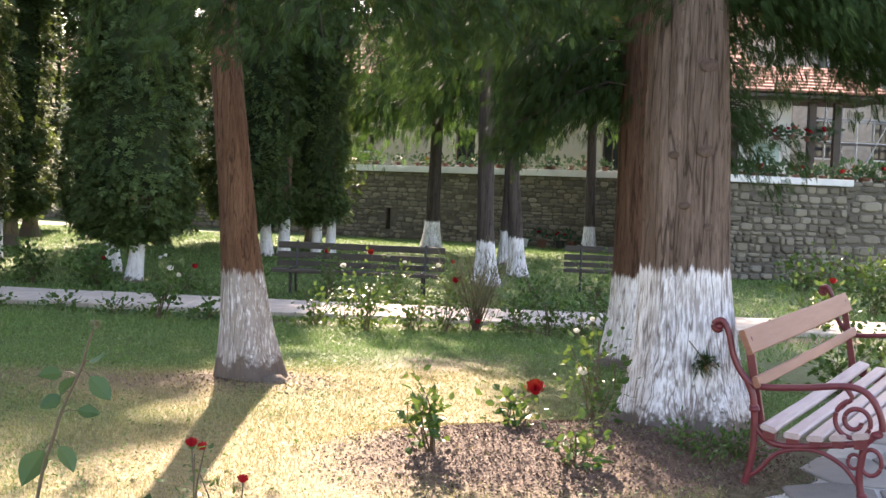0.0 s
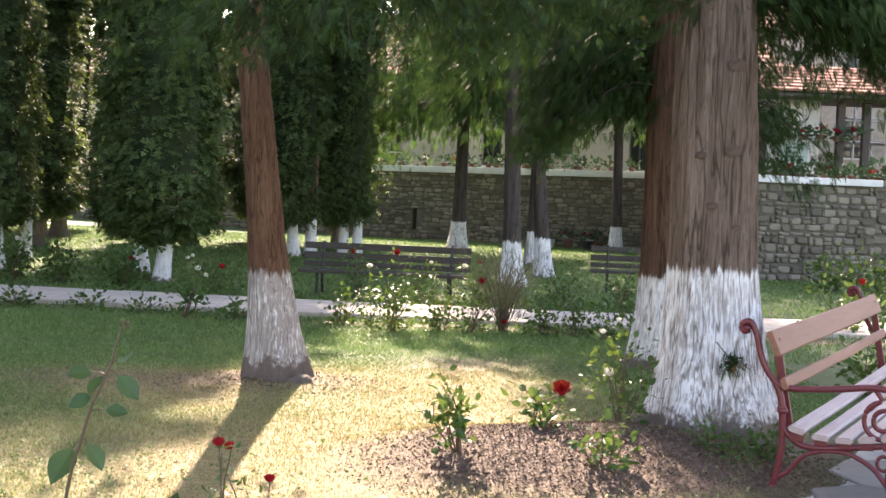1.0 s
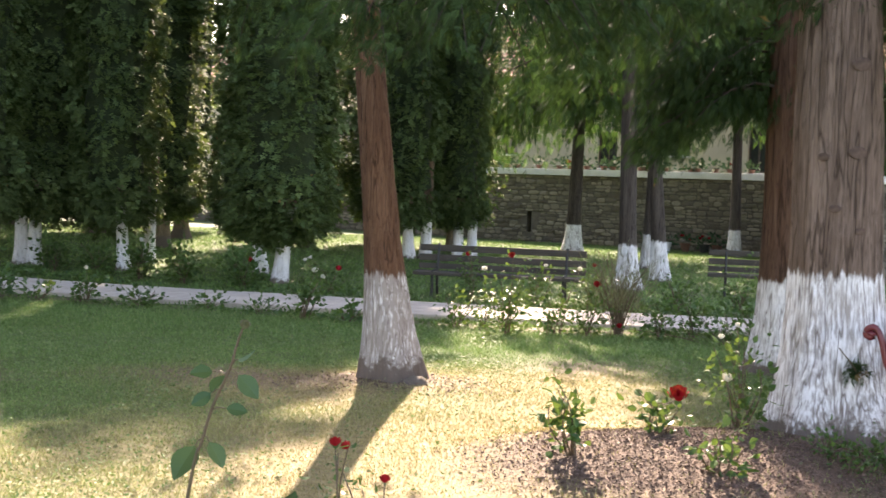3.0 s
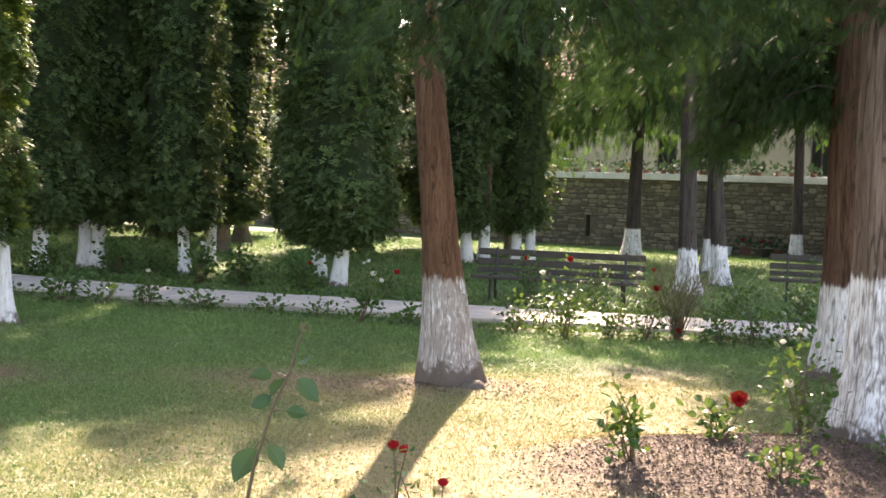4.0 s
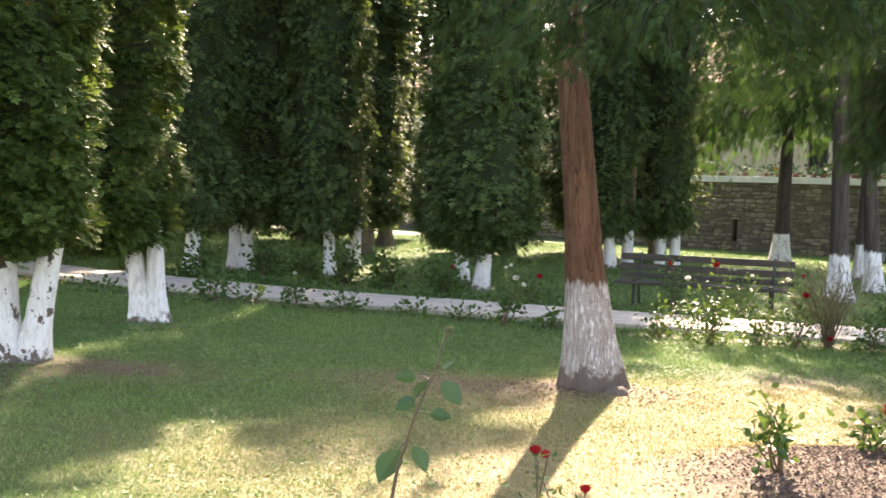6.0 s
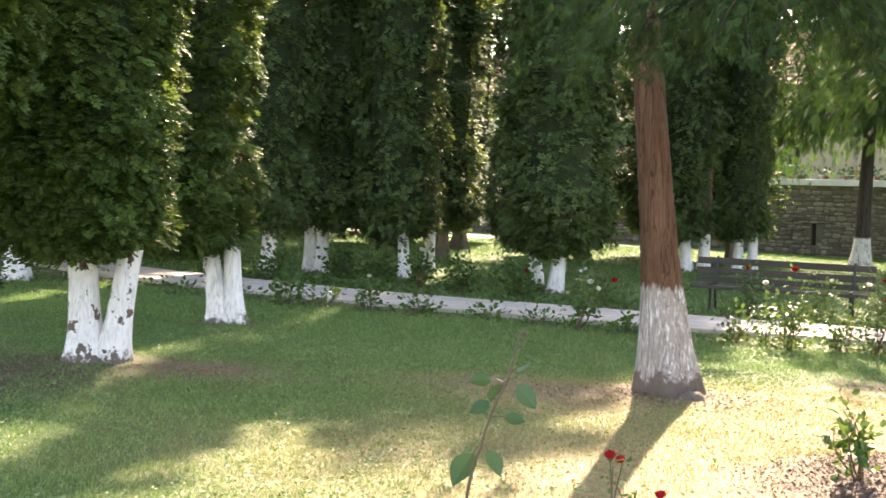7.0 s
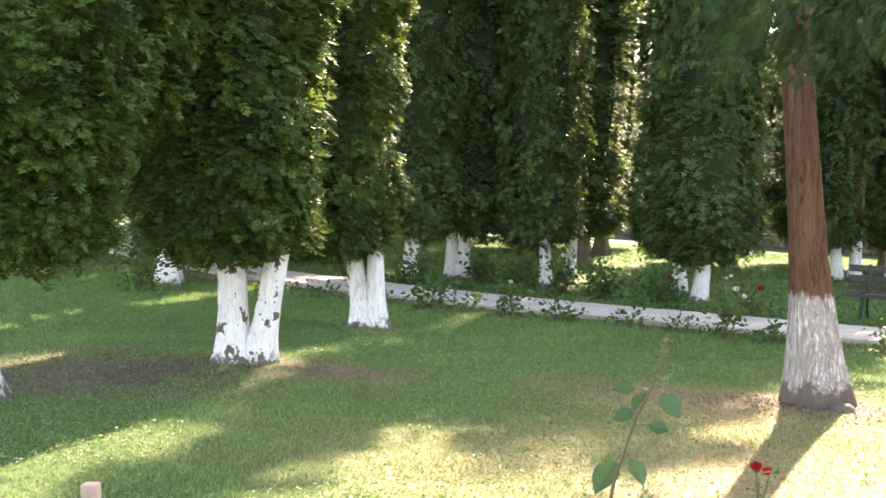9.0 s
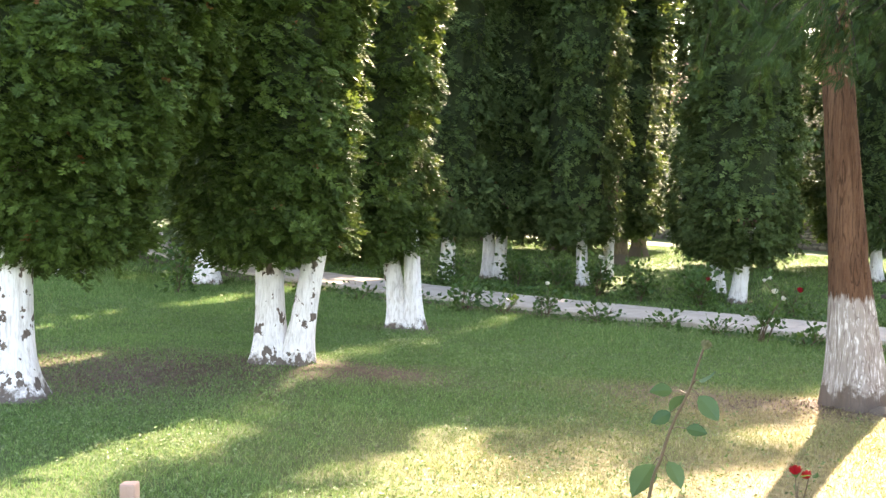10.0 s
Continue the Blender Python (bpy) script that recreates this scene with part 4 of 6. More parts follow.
FAR = [
    (-4.62, 19.05, [(0, 0, 0.15, 0.10, 2.0, 0.30, 0)], crown_far_a, (-0.06, 0.2), 20, 0.94, "bark_thuja"),
    (-5.33, 20.70, [(0, 0, 0.14, 0.10, 2.0, -0.35, 0)], crown_far_t, (-0.34, 0.1), 120, 0.74, "bark_thuja"),
    (-7.46, 19.98, [(0, 0, 0.12, 0.08, 2.0, -0.25, 0)], crown_far_h, (-0.29, 0.2), 200, 0.80, "bark_thuja"),
    (-8.04, 21.94, [(0.3, 0, 0.12, 0.08, 2.0, 0.1, 0)], crown_far_h, (-0.36, 0.2), 10, 0.80, "bark_thuja"),
    (-9.21, 20.13, [(-0.1, 0, 0.14, 0.09, 2.0, -0.05, 0), (0.12, 0, 0.14, 0.09, 2.0, 0.05, 0)], crown_far_b, (0.16, 0.2), 75, 0.84, "bark_thuja"),
    (-9.45, 18.80, [(0, 0, 0.18, 0.10, 2.0, 0.0, 0)], crown_far_b, (-0.05, 0.1), 140, 0.84, "bark_thuja"),
    (-13.84, 14.60, [(0, 0, 0.24, 0.13, 2.0, -0.1, 0)], crown_far_c, (0, 0.2), 15, 0.95, "bark_thuja"),
    (-11.43, 14.90, [(0, 0, 0.22, 0.13, 2.0, -0.15, 0)], crown_far_c, (0, 0.2), 215, 0.9, "bark_thuja"),
    (-9.34, 27.30, [(0, 0, 0.26, 0.14, 2.2, 0.0, 0)], crown_far_t, (0.05, 0), 300, 1.05, "bark_bare"),
    (-10.42, 32.0, [(0, 0, 0.26, 0.16, 2.2, 0.0, 0)], crown_far_c, (-0.4, 0), 60, 0.66, "bark_bare"),
    (-13.17, 33.1, [(0, 0, 0.26, 0.16, 2.2, 0.0, 0)], crown_far_c, (0, 0), 160, 1.1, "bark_bare"),
    (-6.67, 30.25, [(0, 0, 0.22, 0.14, 2.2, 0.0, 0)], crown_far_c, (0.1, 0), 230, 0.66, "bark_bare"),
    (-3.75, 27.3, [(0, 0, 0.15, 0.10, 2.2, -0.1, 0), (0.35, 0.2, 0.14, 0.1, 2.2, 0.05, 0)], crown_far_d, (-0.05, 0), 80, 0.8, "bark_thuja"),
    (-2.75, 28.2, [(0, 0, 0.14, 0.10, 2.2, 0, 0), (0.3, 0.1, 0.13, 0.09, 2.2, 0.05, 0)], crown_far_b, (0.0, 0), 190, 0.72, "bark_thuja"),
    (-4.6, 30.5, [(0, 0, 0.15, 0.10, 2.2, 0, 0)], crown_far_c, (0, 0), 40, 0.9, "bark_bare"),
    (-16.5, 27.5, [(0, 0, 0.22, 0.14, 2.2, 0, 0)], crown_far_c, (0, 0), 110, 1.1, "bark_bare"),
    (-15.2, 22.5, [(0, 0, 0.22, 0.14, 2.2, 0, 0)], crown_far_c, (0, 0), 10, 1.1, "bark_bare"),
    (-12.6, 22.0, [(0, 0, 0.22, 0.14, 2.2, 0, 0)], crown_far_c, (0, 0), 290, 0.9, "bark_thuja"),
    (-19.5, 19.5, [(0, 0, 0.22, 0.14, 2.2, 0, 0)], crown_far_c, (0, 0), 250, 1.2, "bark_bare"),
    (-18.6, 25.5, [(0, 0, 0.22, 0.14, 2.2, 0, 0)], crown_far_c, (0, 0), 33, 1.2, "bark_bare"),
    (-24.0, 33.0, [(0, 0, 0.22, 0.14, 2.2, 0, 0)], crown_far_c, (0, 0), 12, 1.5, "bark_bare"),
    (-20.5, 34.5, [(0, 0, 0.22, 0.14, 2.2, 0, 0)], crown_far_c, (0, 0), 100, 1.5, "bark_bare"),
    (-17.0, 36.0, [(0, 0, 0.22, 0.14, 2.2, 0, 0)], crown_far_c, (0, 0), 190, 1.5, "bark_bare"),
    (-26.5, 29.0, [(0, 0, 0.22, 0.14, 2.2, 0, 0)], crown_far_c, (0, 0), 250, 1.5, "bark_bare"),
    (-3.35, 32.5, [(0, 0, 0.15, 0.10, 2.2, 0, 0)], crown_far_c, (0, 0), 25, 0.9, "bark_bare"),
    (-5.5, 33.6, [(0, 0, 0.15, 0.10, 2.2, 0, 0)], crown_far_g, (0, 0), 125, 0.90, "bark_bare"),
    (-12.0, 37.0, [(0, 0, 0.15, 0.10, 2.2, 0, 0)], crown_far_c, (0, 0), 205, 0.9, "bark_bare"),
    (-21.5, 24.0, [(0, 0, 0.22, 0.14, 2.2, 0, 0)], crown_far_c, (0, 0), 77, 1.3, "bark_bare"),
]
for i, (x, y, tr, cr, at_, turn, st, bk) in enumerate(FAR):
    wash = "bare grey-brown trunk" if bk == "bark_bare" else ("two lime-washed trunks" if len(tr) > 1 else "lime-washed trunk")
    thuja(x, y, tr, cr, "columnar dark green thuja with " + wash + " beyond the path", bk, "thujas beyond the path", at_, turn, st, 70 + i * 3)

# unseen tree, added so its shadow ends the lit streak on the lawn
slim = thuja(-7.72, 31.0, [(0, 0, 0.15, 0.10, 2.2, 0, 0)], crown_far_g, "tall slim dark green thuja added unseen behind the grove for shade", "bark_bare", "thujas beyond the path", (0, 0), 40, 0.72, 190)
slim.scale = (1, 1, 0.92)

# ---------------------------------------------------------------- rubble walls


def stone_shape(rng):
    """Corners of one rubble stone of unit size in x and z, its face towards -y."""
    c = []
    for sx, sz in ((-1, -1), (1, -1), (1, 1), (-1, 1)):
        k = rng.uniform(0.12, 0.30)
        a, b = (0.5 * sx, 0.5 * sz - k * sz), (0.5 * sx - k * sx, 0.5 * sz)
        c += [a, b] if sx * sz < 0 else [b, a]
    order = [(p[0] * rng.uniform(0.88, 1.0), p[1] * rng.uniform(0.88, 1.0)) for p in c]
    order.sort(key=lambda p: math.atan2(p[1], p[0]))
    n = len(order)
    proud = rng.uniform(0.6, 1.0)
    v = [(p[0], 1.0, p[1]) for p in order] + [(p[0] * 0.97, -0.4 * proud, p[1] * 0.97) for p in order]
    v += [(p[0] * 0.72 + rng.normal(0, 0.02), -proud, p[1] * 0.72) for p in order] + [(0, -proud * 1.1, 0)]
    f = []
    for r in (0, n):
        f += [(r + k, r + (k + 1) % n, r + n + (k + 1) % n, r + n + k) for k in range(n)]
    f += [(2 * n + k, 2 * n + (k + 1) % n, 3 * n, 3 * n) for k in range(n)]
    return np.array(v), f


def stone_rows(rng, length, z0, z1, mean_w, mean_h):
    """Random courses: centre x, centre z, width, height."""
    out, z = [], z0
    while z < z1 - 0.03:
        h = min(mean_h * rng.uniform(0.6, 1.6), z1 - z)
        x = -rng.random() * mean_w
        while x < length:
            wd = mean_w * rng.uniform(0.45, 1.7)
            a, b = max(x, 0), min(x + wd, length)
            if b - a > 0.04:
                if wd < mean_w and h > mean_h * 1.05 and rng.random() < 0.6:
                    s = rng.uniform(0.35, 0.65)
                    out += [((a + b) / 2, z + h * s / 2, b - a, h * s), ((a + b) / 2, z + h * (1 + s) / 2, b - a, h * (1 - s))]
                else:
                    out.append(((a + b) / 2, z + h / 2 + rng.normal(0, 0.012), b - a, h * rng.uniform(0.82, 1.12)))
            x += wd
        z += h
    return out


def tri_quads(f):
    return [q if q[2] != q[3] else (q[0], q[1], q[2]) for q in f]


def rubble_wall(name, p0, p1, z1, thick, mean_w, mean_h, label, single, seed, coping=None, z0=-0.15, slits=()):
    """A wall whose face lies on the line p0-p1, to the right of that way; single: stones as parts, else joined."""
    d = Vector((p1[0] - p0[0], p1[1] - p0[1], 0))
    ln = d.length
    ang = math.degrees(math.atan2(d.y, d.x))
    wall = thing(name, p0[0], p0[1], 0, label, "wall", "", "structure", ang)
    rng = np.random.default_rng(seed)
    bm = bmesh.new()
    cuts = sorted({0.0, ln, *[s for q in slits for s in q[:2]]})
    for a, b in zip(cuts[:-1], cuts[1:]):
        hole = [q for q in slits if abs(q[0] - a) < 1e-4]
        if hole:
            box(bm, a, b, 0.03, thick, z0, hole[0][2])
            box(bm, a, b, 0.03, thick, hole[0][3], z1)
            box(bm, a, b, thick * 0.7, thick, hole[0][2], hole[0][3])
        else:
            box(bm, a, b, 0.03, thick, z0, z1)
    part("mortar_core", bm, M["mortar"], wall)
    shapes = [stone_shape(rng) for _ in range(16)]
    rows = [r for r in stone_rows(rng, ln, z0, z1, mean_w, mean_h)
            if not any(r[0] + r[2] / 2 > q[0] and r[0] - r[2] / 2 < q[1] and r[1] + r[3] / 2 > q[2] and r[1] - r[3] / 2 < q[3] for q in slits)]
    if single:
        meshes = []
        for v, f in shapes:
            me = bpy.data.meshes.new("stone")
            me.from_pydata(v.tolist(), [], tri_quads(f))
            me.materials.append(M["stone"])
            meshes.append(me)
        rows.sort(key=lambda r: -r[2] * r[3])
        for k, (x, z, wd, h) in enumerate(rows[:300]):
            hang("stone", meshes[k % 16], wall, pose(x, 0.03, z) @ Matrix.Diagonal((wd * 0.95, 0.045 + 0.035 * rng.random(), h * 0.92, 1)))
        rows = rows[300:]
    if rows:
        vs, fs, off = [], [], 0
        for k, (x, z, wd, h) in enumerate(rows):
            v, f = shapes[k % 16]
            vs.append(v * [wd * 0.95, 0.035 + 0.03 * rng.random(), h * 0.92] + [x, 0.03, z])
            fs += [tuple(i + off for i in q) for q in tri_quads(f)]
            off += len(v)
        me = bpy.data.meshes.new("stones")
        me.from_pydata(np.vstack(vs).tolist(), [], fs)
        me.materials.append(M["stone"])
        hang("stones", me, wall, None, "", "stuff")
    if coping:
        bm = bmesh.new()
        box(bm, -0.02, ln + 0.06, -0.09, thick + 0.05, z1 + 0.003, z1 + coping, 0.012)
        part("coping", bm, M["lime"], wall, "white-painted coping slab")
    return wall


WD = Vector((8.8, -5.0)).normalized()
LW0, LW1 = (-3.7 - WD.x * 18, 42 - WD.y * 18), (5.45, 36.8)
rubble_wall("wall_left", LW0, LW1, 2.17, 0.6, 0.26, 0.115, "long rubble stone retaining wall with white coping", False, 91, 0.20,
            slits=[(18 + 2.22, 18 + 2.38, 0.30, 0.98)])
rubble_wall("wall_return", (5.45, 36.5), (5.70, 25.6), 2.0, 0.5, 0.30, 0.16, "rubble stone return wall with white coping", False, 93, 0.14)
rubble_wall("wall_right", (5.70, 25.35), (8.42, 25.95), 1.98, 0.5, 0.205, 0.125, "grey rubble stone wall with white coping", True, 92, 0.14)
rubble_wall("wall_end", (8.46, 26.35), (13.5, 27.2), 2.10, 0.5, 0.30, 0.18, "darker mortared rubble wall without coping", False, 94)

# ---------------------------------------------------------------- buildings


def facade(name, parent, ln, z0, z1, thick, openings, material):
    """A wall along x with rectangular openings (x0, x1, z0, z1) through it."""
    xs = sorted({0.0, ln, *[q for o in openings for q in o[:2]]})
    bm = bmesh.new()
    for a, b in zip(xs[:-1], xs[1:]):
        holes = sorted([o for o in openings if o[0] <= a + 1e-6 and o[1] >= b - 1e-6], key=lambda o: o[2])
        z = z0
        for o in holes:
            if o[2] - z > 0.01:
                box(bm, a, b, 0, thick, z, o[2])
            z = o[3]
        box(bm, a, b, 0, thick, z, z1)
    return part(name, bm, material, parent)


def window_unit(house, o, thick, bars=1):
    """A recessed window: frame, bars, panes, sill."""
    x0, x1, z0, z1 = o
    bm = bmesh.new()
    fw = 0.06
    rings = []
    for inset, y in ((0.0, 0.12), (fw, 0.12), (fw, 0.19), (0.0, 0.19)):
        rings.append([bm.verts.new(c) for c in ((x0 + inset, y, z0 + inset), (x1 - inset, y, z0 + inset), (x1 - inset, y, z1 - inset), (x0 + inset, y, z1 - inset))])
    for a, b in zip(rings, rings[1:] + rings[:1]):
        for k in range(4):
            bm.faces.new((a[k], a[(k + 1) % 4], b[(k + 1) % 4], b[k]))
    win = part("window", bm, M["dark_wood"], house)
    for k in range(bars):
        xm = x0 + (x1 - x0) * (k + 1) / (bars + 1)
        bm = bmesh.new()
        box(bm, xm - 0.025, xm + 0.025, 0.125, 0.185, z0 + fw, z1 - fw)
        part("glazing_bar", bm, M["dark_wood"], win)
    bm = bmesh.new()
    box(bm, x0 + fw, x1 - fw, 0.15, 0.16, z0 + fw, z1 - fw)
    part("pane", bm, M["glass"], win)
    bm = bmesh.new()
    box(bm, x0 - 0.08, x1 + 0.08, -0.07, 0.12, z0 - 0.06, z0 - 0.002, 0.01)
    part("sill", bm, M["plaster_white"], win)


def tiled_roof(parent, ln, y0, z_eave, rise, run, over=0.5, step=0.33):
    """A pitched roof of lapped tile courses."""
    bm = bmesh.new()
    vs = [bm.verts.new((x, y, z)) for x in (-over, ln + over) for y, z in ((y0 - over, z_eave - 0.05), (y0 + run, z_eave + rise - 0.05), (y0 + run, z_eave + rise - 0.12), (y0 - over, z_eave - 0.12))]
    for q in ((0, 1, 2, 3), (7, 6, 5, 4), (0, 4, 5, 1), (1, 5, 6, 2), (2, 6, 7, 3), (3, 7, 4, 0)):
        bm.faces.new([vs[k] for k in q])
    roof = part("roof", bm, M["dark_wood"], parent, "red clay tile roof")
    n = int(math.hypot(rise, run) / step)
    for i in range(n):
        a, b = i / n, (i + 1.12) / n
        ya, yb = y0 - over + (run + over) * a, y0 - over + (run + over) * b
        za, zb = z_eave + rise * a, z_eave + rise * b
        bm = bmesh.new()
        vs = [bm.verts.new(c) for c in ((-over, ya, za + 0.06), (ln + over, ya, za + 0.06), (ln + over, yb, zb + 0.015), (-over, yb, zb + 0.015),
                                        (-over, ya, za), (ln + over, ya, za), (ln + over, yb, zb - 0.03), (-over, yb, zb - 0.03))]
        for q in ((0, 1, 2, 3), (7, 6, 5, 4), (0, 4, 5, 1), (1, 5, 6, 2), (2, 6, 7, 3), (3, 7, 4, 0)):
            bm.faces.new([vs[k] for k in q])
        part("tile_course", bm, M["roof"], roof)
    return roof


ang_left = math.degrees(math.atan2(WD.y, WD.x))
HN = Vector((-WD.y, WD.x))
h0 = Vector((-3.7, 42.0)) + Vector((HN.x, HN.y)) * 6.0 - WD * 22
house = thing("monastery_building", h0.x, h0.y, 0, "long cream-plastered building with dark windows and tiled roof", "building", turn=ang_left)
wins = []
for s0, s1, a, b in ((18.0, 18.7, 2.6, 3.75), (19.3, 19.9, 3.05, 3.70), (23.4, 24.2, 2.6, 3.9), (25.9, 27.05, 3.08, 3.72), (14.5, 15.3, 2.9, 3.9), (11.5, 12.3, 2.9, 3.9), (8.5, 9.3, 2.9, 3.9), (29.2, 30.6, 2.55, 4.1), (31.2, 32.6, 2.55, 4.1)):
    wins.append((s0, s1, a, b))
facade("wall", house, 36.0, 0.0, 5.75, 0.45, wins, M["plaster"])
for k, o in enumerate(wins):
    window_unit(house, o, 0.45, 3 if o[1] - o[0] > 1.2 else 1)
bm = bmesh.new()
box(bm, -0.6, 36.6, -0.75, 0.5, 5.72, 5.92)
part("eave_board", bm, M["dark_wood"], house)
tiled_roof(house, 36.0, 0.0, 5.90, 3.2, 5.0, 0.8)
bm = bmesh.new()
box(bm, 0, 36, 0.46, 8.0, 0, 5.7)
part("rear_body", bm, M["plaster"], house)

terrace = thing("terrace", 0, 0, 0, "raised terrace behind the stone walls", "terrace", "", "structure")
bm = bmesh.new()
quad = [(LW0[0], LW0[1] + 0.62), (5.45, 37.4), (6.2, 26.0), (8.9, 26.5), (30, 30), (30, 70), (-30, 80)]
bot = [bm.verts.new((x, y, -0.1)) for x, y in quad]
top = [bm.verts.new((x, y, 2.02)) for x, y in quad]
bm.faces.new(top)
for k in range(len(quad)):
    bm.faces.new((bot[k], bot[(k + 1) % len(quad)], top[(k + 1) % len(quad)], top[k]))
part("terrace_fill", bm, M["soil"], terrace)

lodge = thing("lodge", 6.6, 31.0, 2.02, "white-plastered lodge with tiled roof and dark eaves", "building", turn=3)
facade("wall", lodge, 2.0, 0, 2.15, 0.35, [(0.30, 0.72, 0.0, 1.75)], M["plaster_white"])
bm = bmesh.new()
box(bm, 0.30, 0.72, 0.16, 0.20, 0, 1.75)
part("door", bm, M["dark_wood"], lodge)
bm = bmesh.new()
box(bm, 0, 2.0, 1.6, 1.9, 0, 2.15)
part("rear_wall", bm, M["dark_wood"], lodge)
bm = bmesh.new()
box(bm, -1.2, 4.3, -0.7, -0.55, 2.06, 2.24)
box(bm, -1.2, 4.3, -0.55, 2.0, 2.16, 2.20)
part("eave_board", bm, M["dark_wood"], lodge)
tiled_roof(lodge, 3.4, -0.25, 2.24, 0.95, 2.6, 0.7)
for k, xx in enumerate((2.35, 2.98)):
    bm = bmesh.new()
    box(bm, xx - 0.09, xx + 0.09, -0.5, -0.32, 0, 2.1, 0.015)
    part("porch_post", bm, M["dark_wood"], lodge)

# ---------------------------------------------------------------- benches


def long_bench(x, y, ln, turn, label):
    """A park bench of dark slats on two iron trestles, its back behind the seat; it faces -y."""
    b = thing("park_bench", x, y, 0, label, "bench", "dark benches beyond the path", turn=turn)
    for k, (yy, z, hh) in enumerate(((0.32, 0.685, 0.095), (0.29, 0.545, 0.095), (0.265, 0.425, 0.080))):
        bm = bmesh.new()
        box(bm, -ln / 2, ln / 2, yy - 0.018, yy + 0.018, z - hh / 2, z + hh / 2, 0.006)
        part("back_slat", bm, M["slat_dark"], b)
    for k in range(3):
        bm = bmesh.new()
        box(bm, -ln / 2, ln / 2, -0.20 + k * 0.145, -0.08 + k * 0.145, 0.315, 0.365, 0.006)
        part("seat_slat", bm, M["slat_dark"], b)
    for sx in (-1, 1):
        xx = sx * (ln / 2 - 0.28)
        me = tubes_mesh("bench_leg", [(smooth_path([(xx, -0.18, 0), (xx, -0.16, 0.2), (xx, -0.18, 0.38)], 5), 0.022),
                                      (smooth_path([(xx, 0.30, 0), (xx, 0.22, 0.2), (xx, 0.25, 0.42), (xx, 0.33, 0.75)], 5), 0.022),
                                      (smooth_path([(xx, -0.2, 0.37), (xx, 0.05, 0.375), (xx, 0.25, 0.37)], 5), 0.02)], M["iron_dark"], 6)
        hang("leg_frame", me, b)
    return b


long_bench(-1.13, 17.75, 2.42, -4, "long dark slatted park bench beside the path")
long_bench(3.15, 20.4, 2.2, -6, "dark slatted park bench on the far lawn")

# red cast-iron bench with scrolled arms, facing away to the paving
bench = new("garden_bench")
bench.matrix_basis = pose(1.62, 6.47, 0.0, 1.2, 0, -28.5)
tagged(bench, "salmon-slatted bench with red scrolled cast-iron frames", "bench")
BENCH_L = 2.62


def flat_line(pts, n=7):
    return smooth_path([(u, 0, z) for u, z in pts], n)


curl = [(0.555 + (0.105 - 0.075 * k / 26) * math.cos(2.0 + k * 0.40), 0.452 + (0.105 - 0.075 * k / 26) * math.sin(2.0 + k * 0.40)) for k in range(27)]
loop = [(0.640 + 0.050 * math.cos(k * 0.55 + 2.4), 0.255 + 0.065 * math.sin(k * 0.55 + 2.4)) for k in range(13)]
small_loop = [(0.560 + 0.030 * math.cos(k * 0.6 - 0.4), 0.250 + 0.036 * math.sin(k * 0.6 - 0.4)) for k in range(11)]
IRON = [
    ("arm", [(-0.140, 0.858), (-0.160, 0.850), (-0.178, 0.868), (-0.165, 0.893), (-0.130, 0.897), (-0.098, 0.840), (-0.067, 0.72), (-0.010, 0.622), (0.073, 0.576), (0.30, 0.594), (0.50, 0.622), (0.604, 0.598), (0.668, 0.51), (0.686, 0.42), (0.645, 0.392)], 0.0175),
    ("rear_leg", [(-0.005, 0.0), (0.004, 0.03), (0.036, 0.14), (0.056, 0.29), (0.046, 0.50), (0.010, 0.60)], 0.019),
    ("front_leg", [(0.655, 0.392), (0.610, 0.345), (0.588, 0.19), (0.602, 0.075), (0.625, 0.0)], 0.019),
    ("seat_rail", [(0.050, 0.42), (0.066, 0.362), (0.13, 0.302), (0.217, 0.285), (0.414, 0.312), (0.603, 0.350), (0.65, 0.392)], 0.0165),
    ("brace_arch", [(0.030, 0.10), (0.094, 0.150), (0.19, 0.250), (0.359, 0.281), (0.501, 0.225), (0.588, 0.13)], 0.0125),
    ("arm_scroll", [(0.505, 0.615), (0.535, 0.570), (0.520, 0.548)] + curl, 0.0125),
    ("leg_scroll", loop, 0.0115),
    ("leg_curl", small_loop, 0.0095),
]
for side_y in (0.0, BENCH_L):
    for nm, pts, rad in IRON:
        line = flat_line(pts, 5) + np.array([0, side_y, 0])
        vv, ff, _ = tube(line, rad, 8, 1.0)
        hang(nm, mesh_np("iron_" + nm, vv, ff, M["iron_red"], True), bench)
    for (u, z, rad) in ((-0.150, 0.868, 0.026), (0.050, 0.47, 0.026), (0.052, 0.455, 0.030), (0.012, 0.055, 0.030), (0.010, 0.030, 0.034), (0.662, 0.395, 0.030), (0.604, 0.085, 0.028), (0.624, 0.012, 0.034)):
        bm = bmesh.new()
        bmesh.ops.create_uvsphere(bm, u_segments=12, v_segments=8, radius=rad)
        bmesh.ops.transform(bm, matrix=Matrix.Translation((u, side_y, z)) @ Matrix.Diagonal((1, 0.9, 0.62, 1)), verts=bm.verts)
        part("collar", bm, M["iron_red"], bench, smooth=True)
    bm = bmesh.new()
    box(bm, -0.022, 0.022, side_y - 0.012, side_y + 0.012, 0.0, 0.46, 0.004)
    bmesh.ops.transform(bm, matrix=pose(0.078, 0.05 if side_y == 0 else -0.05, 0.37, 0, -11, 0), verts=bm.verts)
    part("back_post", bm, M["iron_red"], bench)


